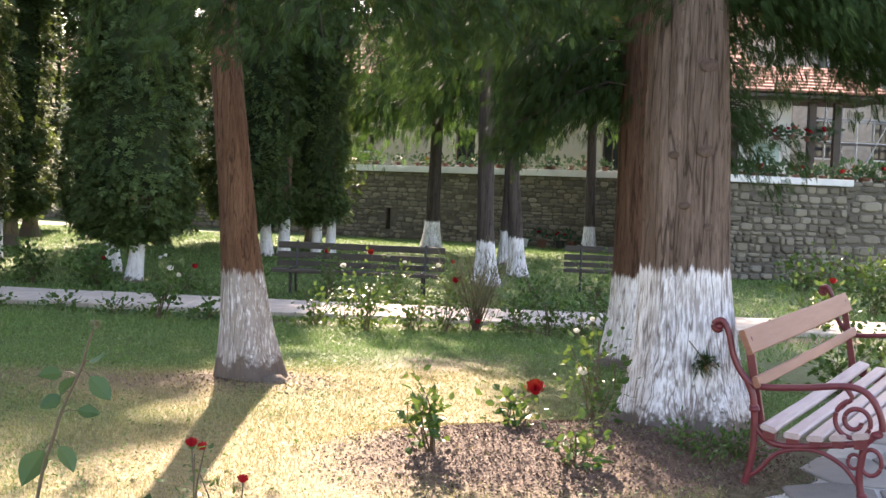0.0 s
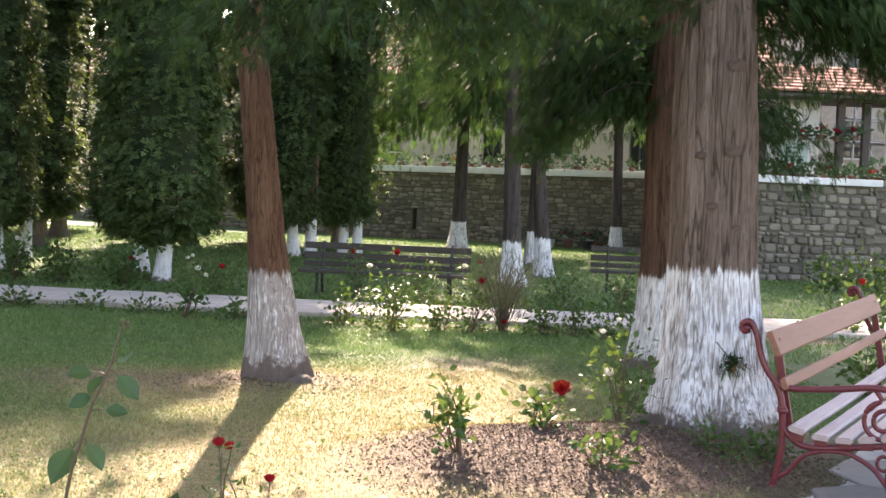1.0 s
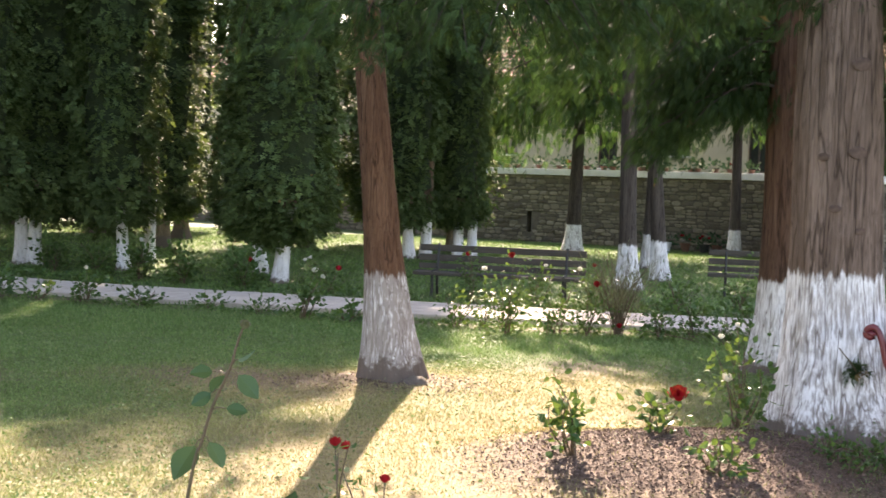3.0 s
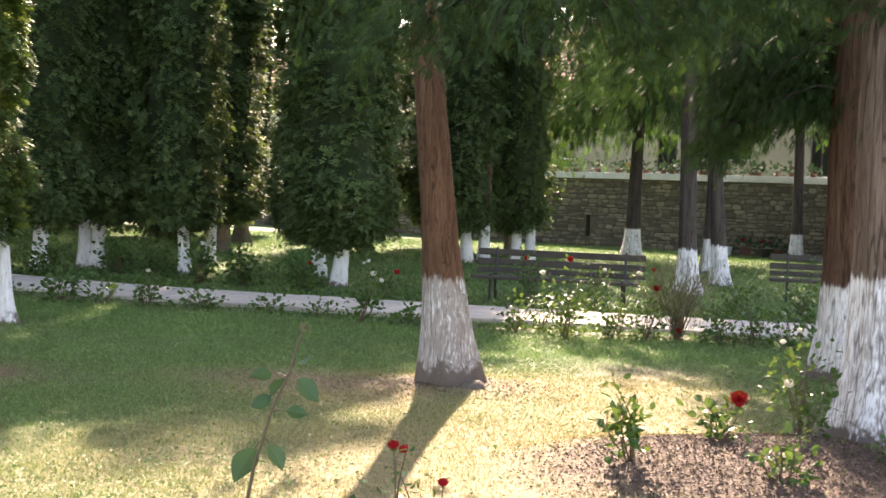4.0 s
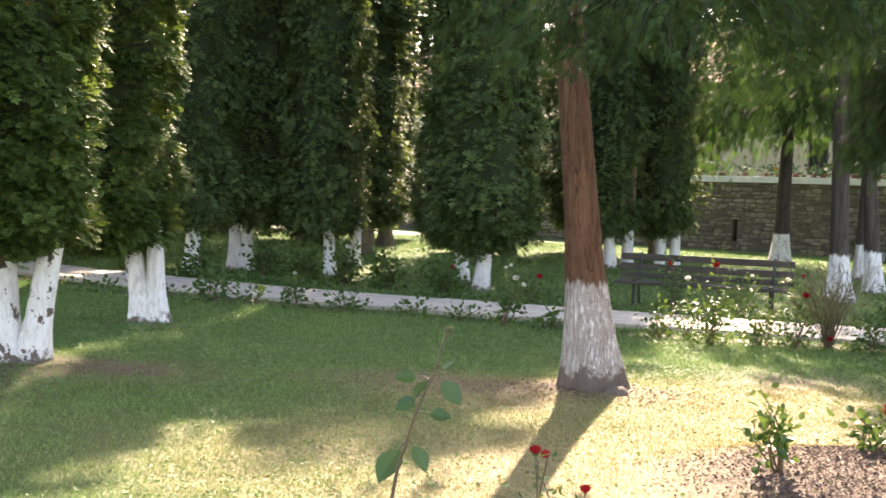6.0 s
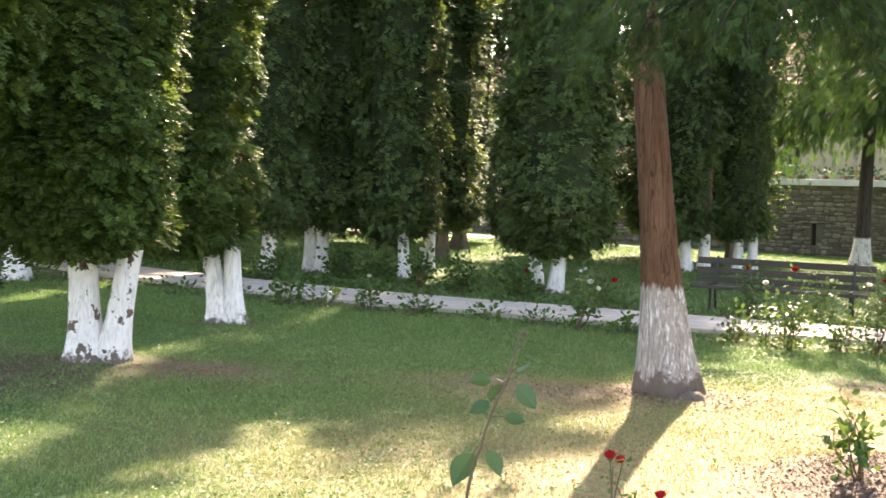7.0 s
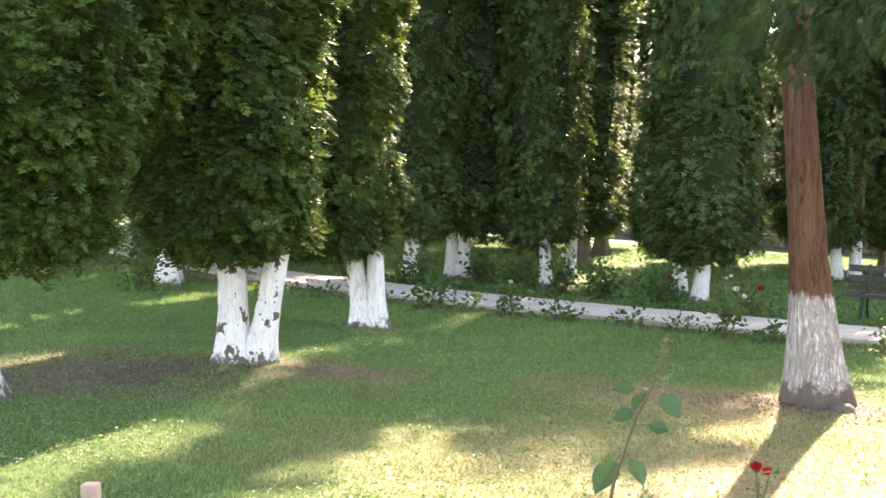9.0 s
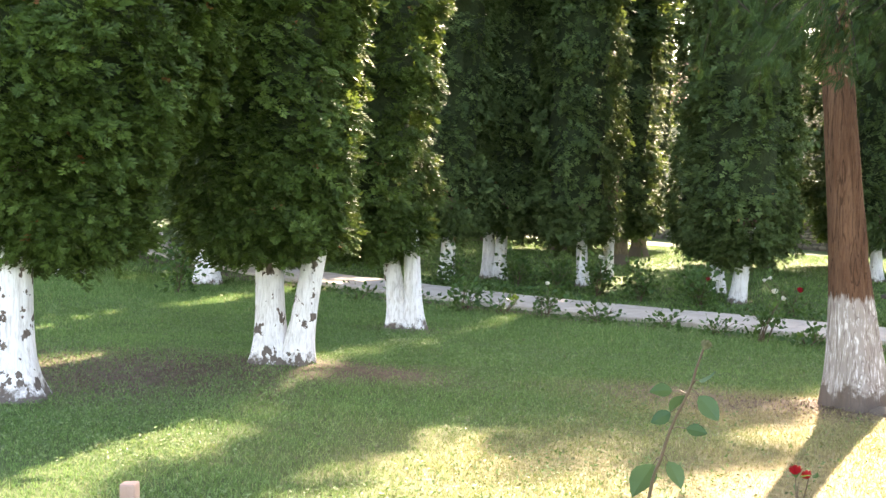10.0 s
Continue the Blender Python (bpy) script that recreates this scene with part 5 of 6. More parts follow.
def plank(name, u, z, wd, th, tilt, material):
    """A bench plank along y with worn, rounded edges and a slight sag."""
    n = 15
    prof = [(-wd / 2 + 0.007, -th / 2), (wd / 2 - 0.007, -th / 2), (wd / 2, -th / 2 + 0.007), (wd / 2, th / 2 - 0.009), (wd / 2 - 0.009, th / 2), (-wd / 2 + 0.009, th / 2), (-wd / 2, th / 2 - 0.009), (-wd / 2, -th / 2 + 0.007)]
    c, s = math.cos(radians(tilt)), math.sin(radians(tilt))
    rng = np.random.default_rng(int(u * 1000) + 700)
    vs = []
    for i in range(n):
        y = -0.035 + (BENCH_L + 0.07) * i / (n - 1)
        sag = -0.006 * math.sin(math.pi * i / (n - 1)) + rng.normal(0, 0.0008)
        vs += [(u + a * c - b * s, y, z + a * s + b * c + sag) for a, b in prof]
    f = [(i * 8 + k, i * 8 + (k + 1) % 8, (i + 1) * 8 + (k + 1) % 8, (i + 1) * 8 + k) for i in range(n - 1) for k in range(8)]
    me = bpy.data.meshes.new(name)
    me.from_pydata(vs, [], f + [tuple(range(8)), tuple(range((n - 1) * 8, n * 8))][::1])
    me.materials.append(material)
    return hang(name, me, bench)


plank("back_plank", 0.000, 0.800, 0.135, 0.032, 114, M["slat"])
plank("back_slat", 0.062, 0.600, 0.060, 0.030, 110, M["slat"])
for k, (u, z) in enumerate(((0.135, 0.372), (0.255, 0.348), (0.370, 0.348), (0.480, 0.362), (0.590, 0.384))):
    plank("seat_slat", u, z, 0.082, 0.030, (-14, -3, 3, 8, 12)[k], M["slat_worn"])
    for side_y in (0.0, BENCH_L):
        bm = bmesh.new()
        box(bm, u - 0.032, u + 0.032, side_y - 0.02, side_y + 0.02, 0.30 + 0.05 * abs(u - 0.3), z - 0.018, 0.004)
        part("slat_bracket", bm, M["iron_red"], bench)

# crazy paving under the bench
paving = thing("paving", 0, 0, 0, "grey crazy paving of irregular flagstones", "paving", "", "structure")
rng = np.random.default_rng(77)
PV = [(1.30, 4.6), (1.62, 6.15), (2.35, 7.45), (3.05, 8.9), (3.5, 9.6), (7.0, 9.3), (7.0, 4.0), (1.5, 4.0)]


def inside(x, y, poly):
    ok = False
    for (xa, ya), (xb, yb) in zip(poly, poly[1:] + poly[:1]):
        if (ya > y) != (yb > y) and x < (xb - xa) * (y - ya) / (yb - ya) + xa:
            ok = not ok
    return ok


bm = bmesh.new()
f = bm.faces.new([bm.verts.new((x, y, 0.030)) for x, y in PV])
bmesh.ops.recalc_face_normals(bm, faces=bm.faces)
if f.normal.z < 0:
    f.normal_flip()
part("joint_bed", bm, M["flag_joint"], paving)


def cell(c, others, reach):
    """The polygon of points nearer to c than to its neighbours."""
    poly = [Vector((c[0] + reach * math.cos(a), c[1] + reach * math.sin(a))) for a in np.linspace(0, 2 * math.pi, 12, endpoint=False)]
    for o in others:
        mid, n = Vector(((c[0] + o[0]) / 2, (c[1] + o[1]) / 2)), Vector((o[0] - c[0], o[1] - c[1]))
        out = []
        for a, b in zip(poly, poly[1:] + poly[:1]):
            da, db = (a - mid).dot(n), (b - mid).dot(n)
            if da <= 0:
                out.append(a)
            if da * db < 0:
                out.append(a + (b - a) * (da / (da - db)))
        poly = out
        if len(poly) < 3:
            return []
    return poly


seeds = []
while len(seeds) < 110:
    p = (rng.uniform(1.3, 6.5), rng.uniform(4.4, 9.6))
    if all((p[0] - q[0]) ** 2 + (p[1] - q[1]) ** 2 > 0.30 ** 2 for q in seeds):
        seeds.append(p)
    elif rng.random() < 0.002:
        break
for p in seeds:
    if not inside(p[0] - 0.1, p[1] + 0.05, PV):
        continue
    near = sorted(seeds, key=lambda q: (p[0] - q[0]) ** 2 + (p[1] - q[1]) ** 2)[1:14]
    poly = cell(p, near, 0.45)
    if len(poly) < 3:
        continue
    cx = sum((q for q in poly), Vector((0, 0))) / len(poly)
    inner = [cx + (q - cx) * (1 - 0.022 / max((q - cx).length, 0.05)) for q in poly]
    bm = bmesh.new()
    lo = [bm.verts.new((q.x, q.y, 0.0)) for q in inner]
    hi = [bm.verts.new((q.x, q.y, 0.040)) for q in inner]
    top = [bm.verts.new((cx.x + (q.x - cx.x) * 0.96, cx.y + (q.y - cx.y) * 0.96, 0.046)) for q in inner]
    n = len(inner)
    bm.faces.new(top)
    for k in range(n):
        bm.faces.new((lo[k], lo[(k + 1) % n], hi[(k + 1) % n], hi[k]))
        bm.faces.new((hi[k], hi[(k + 1) % n], top[(k + 1) % n], top[k]))
    part("flagstone", bm, M["flag"], paving)

# ---------------------------------------------------------------- roses and bed plants
LEAF = [(0, 0, 0), (0.27, 0.25, 0.06), (0.30, 0.60, 0.07), (0, 1.0, -0.10), (-0.30, 0.60, 0.07), (-0.27, 0.25, 0.06), (0, 0.5, -0.02)]
LEAF_F = [(0, 1, 6, 5), (1, 2, 3, 6), (6, 3, 4, 5)]
LEAF_N = [(0, 0, 0), (0, 0.30, -0.02), (0, 0.60, -0.04), (0, 1.0, -0.14)]
for sg in (-1, 1):
    LEAF_N += [(sg * 0.17, 0.12, 0.03), (sg * 0.29, 0.30, 0.06), (sg * 0.32, 0.48, 0.06), (sg * 0.25, 0.70, 0.03), (sg * 0.12, 0.88, -0.05)]
LEAF_NF = [(0, 4, 5, 1), (1, 5, 6, 2), (2, 6, 7, 8), (2, 8, 3, 3), (0, 1, 10, 9), (1, 2, 11, 10), (2, 13, 12, 11), (2, 3, 13, 13)]
LEAF_NF = [q for q in LEAF_NF if q[2] != q[3]] + [(2, 8, 3, 13)]
BLADE = [(-0.03, 0, 0), (0.03, 0, 0), (0.02, 0.6, 0.05), (-0.005, 1.0, 0.2)]
BLADE_F = [(0, 1, 2, 3)]


def bloom_mesh(name, material, seed):
    """A half-open rose: three whorls of cupped petals, unit radius."""
    rng = np.random.default_rng(seed)
    vs, fs = [], []
    for ring, (cnt, rr, hh, op) in enumerate(((5, 1.0, 1.05, 0.30), (5, 0.82, 1.30, 0.12), (4, 0.58, 1.42, -0.15), (3, 0.30, 1.45, -0.2))):
        for k in range(cnt):
            a0 = 2 * math.pi * k / cnt + ring * 0.6 + rng.normal(0, 0.1)
            i0 = len(vs)
            for lev, (zf, rf) in enumerate(((0.0, 0.25), (0.45, 0.85), (0.85, 0.95), (1.0, 1.0 + op * 0.35))):
                for da in (-1, 0, 1):
                    a = a0 + da * (2.3 / cnt) * (0.6 if lev == 0 else (1.0 if lev < 3 else 0.7))
                    r = rr * rf * (1.0 if da else 1.04)
                    vs.append((r * math.cos(a), r * math.sin(a), hh * zf - (0.1 * op if lev == 3 else 0) + rng.normal(0, 0.02)))
            for lev in range(3):
                for c in range(2):
                    b = i0 + lev * 3 + c
                    fs.append((b, b + 1, b + 4, b + 3))
    return mesh_np(name, vs, fs, material, True)


BLOOM = {"brown": bloom_mesh("brown_bloom", M["dry_leaf"], 3), "red": bloom_mesh("red_bloom", M["red_petal"], 1), "white": bloom_mesh("white_bloom", M["pink_petal"], 2)}


def rose_bush(x, y, h, spread, stems, leaves, size, seed, blooms=(), label="green rose bush in the flower bed", leaf="rose_leaf", group="rose bushes", bare=0.15, tall=None, blades=False, lean=(0, 0)):
    """Thorny stems with leaflets; blooms: (dx, dy, z, radius, colour)."""
    rng = np.random.default_rng(seed)
    z0 = float(ground_height(np.array(x), np.array(y)))
    bush = thing("rose_bush", x, y, z0, label, "plant", group)
    specs, pts, dirs = [], [], []
    tips = [(b[0], b[1], b[2] - b[3] * 0.3) for b in blooms]
    for k in range(max(stems, len(tips))):
        a = rng.random() * 6.283
        if k < len(tips):
            tip = tips[k]
        else:
            rr = spread * math.sqrt(rng.random())
            tip = (rr * math.cos(a) + lean[0] * h, rr * math.sin(a) + lean[1] * h, h * rng.uniform(0.55, 1.0))
        b0 = (rng.normal(0, 0.03), rng.normal(0, 0.03), -0.03)
        mid = (b0[0] * 0.4 + tip[0] * 0.45 + rng.normal(0, 0.03), b0[1] * 0.4 + tip[1] * 0.45 + rng.normal(0, 0.03), tip[2] * 0.55)
        line = smooth_path([b0, mid, tip], 6)
        specs.append((line, np.linspace(0.0065, 0.0025, len(line))))
        m = max(2, leaves // max(stems, len(tips)))
        u = bare + (1 - bare) * rng.random(m)
        p = np.stack([np.interp(u, np.linspace(0, 1, len(line)), line[:, c]) for c in range(3)], -1)
        jit = rng.normal(0, 1, (m, 3)) * np.array([1, 1, 0.7]) * spread * 0.30
        pts.append(p + jit)
        dirs.append(jit / (np.linalg.norm(jit, axis=1, keepdims=True) + 1e-6) + np.array([0, 0, 0.25 if not blades else 1.6]) + rng.normal(0, 0.3, (m, 3)))
    hang("stem_frame", tubes_mesh("rose_stems", specs, M["stem"], 5), bush)
    p, d = np.vstack(pts), np.vstack(dirs)
    side = rng.normal(0, 1, p.shape) * [1, 1, 0.35]
    if blades:
        t, tf = BLADE, BLADE_F
    else:
        t, tf = (LEAF_N, LEAF_NF) if group == "foreground roses" else (LEAF, LEAF_F)
    v, fcs = sprays(t, tf, p, d, side, size * rng.uniform(0.6, 1.25, len(p)))
    hang("foliage", mesh_np("rose_leaves", v, fcs, M[leaf]), bush)
    for (dx, dy, z, r, colour) in blooms:
        hang("bloom", BLOOM[colour], bush, pose(dx, dy, z - r * 0.4, rng.uniform(-25, 25) + 14, rng.uniform(-20, 20), rng.uniform(0, 360)) @ Matrix.Diagonal((r, r, r, 1)), colour + " rose bloom")
    return bush


# foreground roses between the tripod and the lawn
shoot_tall = thing("rose_bush", -0.80, 2.30, 0.0, "tall single rose shoot with few broad leaves", "plant", "foreground roses")
stem = smooth_path([(0.0, 0.0, -0.03), (0.03, 0.0, 0.55), (0.08, 0.0, 0.93), (0.10, 0.0, 1.01), (0.12, 0.0, 1.08), (0.15, 0.0, 1.15), (0.16, 0.0, 1.19), (0.172, 0.0, 1.228)], 5)
stalks = [(stem, np.linspace(0.0042, 0.0022, len(stem)))]
LEAVES = [(0.100, 1.015, -0.9, 0.25, 0.022, -1.0, 0.081), (0.105, 1.020, 0.55, 0.25, 0.015, -0.75, 0.057), (0.115, 1.070, 0.75, 0.2, 0.030, 0.10, 0.041),
          (0.145, 1.140, -0.8, 0.1, 0.030, 0.1, 0.046), (0.150, 1.145, -0.7, 0.3, 0.014, -0.5, 0.049), (0.152, 1.150, 0.8, 0.1, 0.018, -0.6, 0.059), (0.155, 1.160, 0.5, -0.2, 0.016, 0.4, 0.046), (0.135, 1.110, -0.8, -0.3, 0.020, -0.3, 0.043)]
lb, ld, lz = [], [], []
for x0, z0, dx, dy, ln, dz, size in LEAVES:
    q = np.array([dx, dy, dz]) / math.sqrt(dx * dx + dy * dy + dz * dz)
    b0 = np.array([x0, 0.0, z0])
    stalks.append((np.array([b0, b0 + q * ln * 0.5 + [0, 0, 0.004], b0 + q * ln]), np.array([0.0014, 0.0012, 0.001])))
    lb.append(b0 + q * ln)
    ld.append(q + [0, 0, -0.25])
    lz.append(size)
hang("stem_frame", tubes_mesh("shoot_stems", stalks, M["stem"], 6), shoot_tall)
v, fcs = sprays(LEAF_N, LEAF_NF, np.array(lb), np.array(ld), np.array([(0.8, 0.1, 0.5 * (-1) ** k) for k in range(len(lb))]), np.array(lz))
hang("foliage", mesh_np("shoot_leaves", v, fcs, M["shade_leaf"]), shoot_tall)
hang("bloom", BLOOM["brown"], shoot_tall, pose(0.174, 0, 1.228, 15, 20, 0) @ Matrix.Diagonal((0.010, 0.010, 0.012, 1)), "withered brown rosebud")
rose_bush(-0.57, 2.42, 0.90, 0.05, 3, 9, 0.060, 302, [], "short leafy rose shoot near the lawn edge", "shade_leaf", "foreground roses", 0.8)
rose_bush(-0.91, 4.93, 0.44, 0.12, 4, 34, 0.042, 303, [(-0.035, 0.0, 0.475, 0.026, "red"), (0.012, 0.02, 0.462, 0.022, "red")], "low rose bush with dark red blooms on the lawn", "rose_leaf", "foreground roses", 0.35)
rose_bush(-0.74, 4.94, 0.30, 0.14, 4, 40, 0.042, 304, [(0.0, 0.0, 0.335, 0.023, "red")], "low rose bush with one red bloom on the lawn", "rose_leaf", "foreground roses", 0.3)
rose_bush(0.0, 6.78, 0.46, 0.14, 6, 130, 0.060, 305, [], "leafy young rose bush on the earth mound", "rose_leaf", "foreground roses", 0.2)
rose_bush(0.47, 7.28, 0.24, 0.14, 5, 90, 0.058, 306, [(0.123, -0.05, 0.225, 0.056, "red")], "rose bush with one large red bloom on the mound", "rose_leaf", "foreground roses", 0.2)
rose_bush(0.98, 7.55, 0.55, 0.24, 9, 230, 0.050, 307, [(-0.09, -0.05, 0.31, 0.034, "white"), (-0.03, 0.05, 0.62, 0.018, "white"), (-0.12, 0.1, 0.54, 0.02, "white")], "loose rose bush with white blooms beside the big trunk", "rose_leaf", "foreground roses", 0.15)
rose_bush(0.75, 6.50, 0.26, 0.16, 5, 90, 0.055, 308, [], "low rose bush at the foot of the mound", "rose_leaf", "foreground roses", 0.1)
for k, (x, y) in enumerate(((1.42, 7.05), (1.62, 7.05), (1.78, 7.20), (1.50, 6.80), (1.74, 7.02))):
    rose_bush(x, y, 0.11, 0.16, 5, 150, 0.032, 320 + k, [], "dark low weeds at the foot of the big trunk", "rose_leaf", "weeds", 0.0)

# beds on both sides of the path
BED = [
    (-3.05, 13.75, 0.46, 0.22, 12, 190, 0.07, [(0.1, 0.1, 0.56, 0.035, "white"), (0.2, 0, 0.50, 0.03, "white")], "stem"),
    (-2.52, 13.80, 0.20, 0.22, 6, 170, 0.075, [], ""),
    (-1.32, 13.80, 0.42, 0.25, 8, 220, 0.06, [], ""),
    (-1.05, 14.0, 0.62, 0.20, 6, 130, 0.05, [(0.0, 0, 0.66, 0.035, "white")], ""),
    (-0.75, 13.35, 0.72, 0.30, 10, 520, 0.06, [(0.05, -0.1, 0.86, 0.040, "red")], ""),
    (-0.25, 13.55, 0.46, 0.28, 8, 300, 0.06, [(0.25, 0, 0.72, 0.03, "white")], ""),
    (0.12, 13.55, 0.40, 0.26, 8, 240, 0.06, [], ""),
    (0.45, 13.75, 0.88, 0.36, 40, 900, 0.11, [(-0.25, -0.1, 0.55, 0.045, "red")], "dry"),
    (0.92, 13.55, 0.34, 0.26, 8, 240, 0.06, [], ""),
    (1.25, 13.70, 0.55, 0.26, 8, 240, 0.06, [], ""),
    (1.50, 13.45, 0.36, 0.26, 8, 260, 0.06, [(-1.05, -0.2, 0.16, 0.035, "red")], ""),
    (1.9, 13.6, 0.5, 0.26, 8, 260, 0.06, [], ""),
    (-3.60, 14.10, 0.18, 0.25, 6, 150, 0.06, [], ""), (-4.35, 14.25, 0.16, 0.28, 6, 160, 0.06, [], ""),
    (-5.11, 14.30, 0.22, 0.25, 7, 180, 0.07, [], ""), (-5.83, 14.35, 0.34, 0.25, 8, 230, 0.065, [(0, 0, 0.42, 0.03, "white")], ""),
    (-6.40, 14.35, 0.24, 0.26, 7, 130, 0.07, [], ""), (-6.95, 14.40, 0.34, 0.30, 9, 200, 0.09, [], ""), (-7.7, 14.45, 0.20, 0.28, 7, 110, 0.07, [], ""),
    (-8.7, 14.6, 0.20, 0.30, 7, 110, 0.07, [], ""), (-9.7, 14.9, 0.18, 0.30, 7, 100, 0.07, [], ""),
    (-1.45, 17.00, 0.78, 0.20, 7, 200, 0.06, [(-0.05, 0, 0.66, 0.04, "red")], ""), (-0.55, 17.1, 0.5, 0.25, 7, 200, 0.06, [(0.1, 0, 0.55, 0.03, "white")], ""),
    (0.2, 16.9, 0.52, 0.25, 7, 180, 0.06, [(0, 0, 0.58, 0.035, "red")], ""), (1.3, 16.8, 0.55, 0.3, 9, 280, 0.06, [], ""), (2.1, 16.7, 0.62, 0.3, 9, 280, 0.06, [(0.3, 0, 1.0, 0.035, "red")], ""),
    (-2.5, 17.2, 0.36, 0.25, 7, 150, 0.06, [(0, 0, 0.42, 0.03, "white")], ""), (-3.45, 17.3, 0.45, 0.3, 9, 200, 0.06, [(0.1, 0, 0.36, 0.045, "red"), (-0.3, 0, 0.50, 0.032, "white"), (-0.4, 0.1, 0.46, 0.03, "white")], ""),
    (-4.75, 17.55, 0.62, 0.36, 12, 420, 0.08, [(0.1, -0.2, 0.42, 0.045, "red")], ""), (-5.75, 17.8, 0.58, 0.32, 12, 380, 0.08, [], ""),
    (-6.55, 18.2, 0.56, 0.30, 12, 340, 0.08, [(0, 0, 0.6, 0.04, "white")], ""), (-7.4, 18.6, 0.50, 0.32, 10, 300, 0.08, [], ""),
    (-8.25, 19.1, 0.50, 0.4, 10, 320, 0.08, [(-0.3, 0, 0.54, 0.045, "white")], ""), (-9.0, 18.1, 0.55, 0.35, 10, 300, 0.08, [(0, 0, 0.6, 0.04, "white")], ""),
    (-10.8, 13.4, 0.60, 0.34, 8, 300, 0.09, [], ""), (-13.0, 17.6, 0.72, 0.5, 12, 420, 0.10, [], ""), (-16.0, 18.3, 0.62, 0.6, 12, 420, 0.10, [], ""), (-14.4, 17.9, 0.5, 0.5, 10, 320, 0.10, [], ""),
    (3.3, 10.2, 0.42, 0.35, 9, 260, 0.07, [], ""), (4.2, 11.5, 0.55, 0.4, 10, 320, 0.08, [(0, 0, 0.6, 0.05, "red")], ""), (5.2, 13.0, 0.7, 0.4, 10, 320, 0.08, [(0, 0, 0.7, 0.05, "red")], ""),
    (4.6, 15.2, 0.6, 0.45, 10, 320, 0.08, [(0.2, 0, 0.62, 0.05, "red")], ""), (6.3, 18.0, 0.7, 0.5, 12, 360, 0.10, [], ""), (6.6, 22.5, 0.6, 0.6, 12, 360, 0.10, [], ""), (7.6, 23.0, 0.6, 0.6, 12, 360, 0.10, [], ""), (8.6, 23.0, 0.7, 0.6, 12, 360, 0.10, [], ""),
]
for k, (x, y, h, sp, st, lv, sz, bl, look_) in enumerate(BED):
    if look_ == "dry":
        rose_bush(x, y, h, sp, st, lv, sz, 400 + k, bl, "tall dry wispy stalks in the flower bed", "dry_leaf", "bed plants", 0.3, blades=True)
    else:
        lab = "rose bush in the flower bed"
        if bl:
            lab = "rose bush with " + "-and-".join(sorted({b[4] for b in bl})) + " blooms in the flower bed"
        else:
            lab = ("low leafy" if h < 0.4 else "bushy green") + " plant in the flower bed"
        rose_bush(x, y, h, sp, st, int(lv * (0.75 if 11 < y < 15 else 1.15)), sz, 400 + k, bl, lab, "rose_leaf", "bed plants", 0.1 if look_ == "" else 0.5)

# low ground cover that fills the bed on the near side of the path
def ground_cover(name, count, xr, off, tall, size, seed, label):
    rng = np.random.default_rng(seed)
    x = rng.uniform(*xr, count)
    dens = vnoise(x * 1.6 + 60, np.full(count, 3.3), seed)
    y = path_y(x) + off + rng.normal(0, 0.17, count)
    keep = rng.random(count) < np.clip(dens * 1.7 - 0.25, 0.05, 1)
    x, y, dens = x[keep], y[keep], dens[keep]
    n = len(x)
    z = ground_height(x, y) + tall * dens * rng.random(n) ** 1.4
    v, f = sprays(LEAF, LEAF_F, np.stack([x, y, z], -1), rng.normal(0, 1, (n, 3)) + [0, -0.3, 0.5], rng.normal(0, 1, (n, 3)) * [1, 1, 0.5], size * rng.uniform(0.5, 1.3, n))
    return tagged(hang(name, mesh_np(name, v, f, M["rose_leaf"]), None, None, label, "stuff"), category="plants")


ground_cover("bed_ground_cover", 1500, (-10, 3), -0.52, 0.11, 0.060, 811, "low green leaves along the near edge of the path")
ground_cover("far_bed_ground_cover", 5000, (-10, 4), 2.10, 0.26, 0.060, 812, "low green leaves along the far edge of the path")

# green shoot growing out of the lime-washed trunk
rng = np.random.default_rng(9)
shoot = thing("trunk_shoot", 1.66, 7.70, 0.52, "small green conifer shoot growing from the trunk", "plant")
n = 70
d = rng.normal(0, 0.6, (n, 3)) + [0.1, -0.7, 0.0]
v, fcs = sprays(FROND, FROND_F, rng.normal(0, 0.025, (n, 3)), d, rng.normal(0, 1, (n, 3)), rng.uniform(0.05, 0.11, n))
hang("frond_tuft", mesh_np("shoot_fronds", v, fcs, M["conifer"]), shoot)
hang("twig", tubes_mesh("shoot_twig", [(smooth_path([(-0.10, -0.02, 0.14), (-0.03, -0.06, 0.05), (0.0, -0.04, 0.0), (0.0, 0.06, -0.02)], 5), 0.004)], M["stem"], 5), shoot)

# small concrete post in the lawn
bm = bmesh.new()
box(bm, -0.035, 0.035, -0.035, 0.035, -0.05, 0.19, 0.010)
post = part("marker_post", bm, M["post"], None)
post.matrix_basis = pose(-3.62, 4.22, 0, 2, -3, 20)
tagged(post, "short pinkish concrete marker post in the lawn", "post")

# ---------------------------------------------------------------- litter
CHIP = [(-0.5, 0, 0), (0.4, 0.1, 0.1), (0.5, 0.9, 0), (-0.3, 1.0, 0.15)]


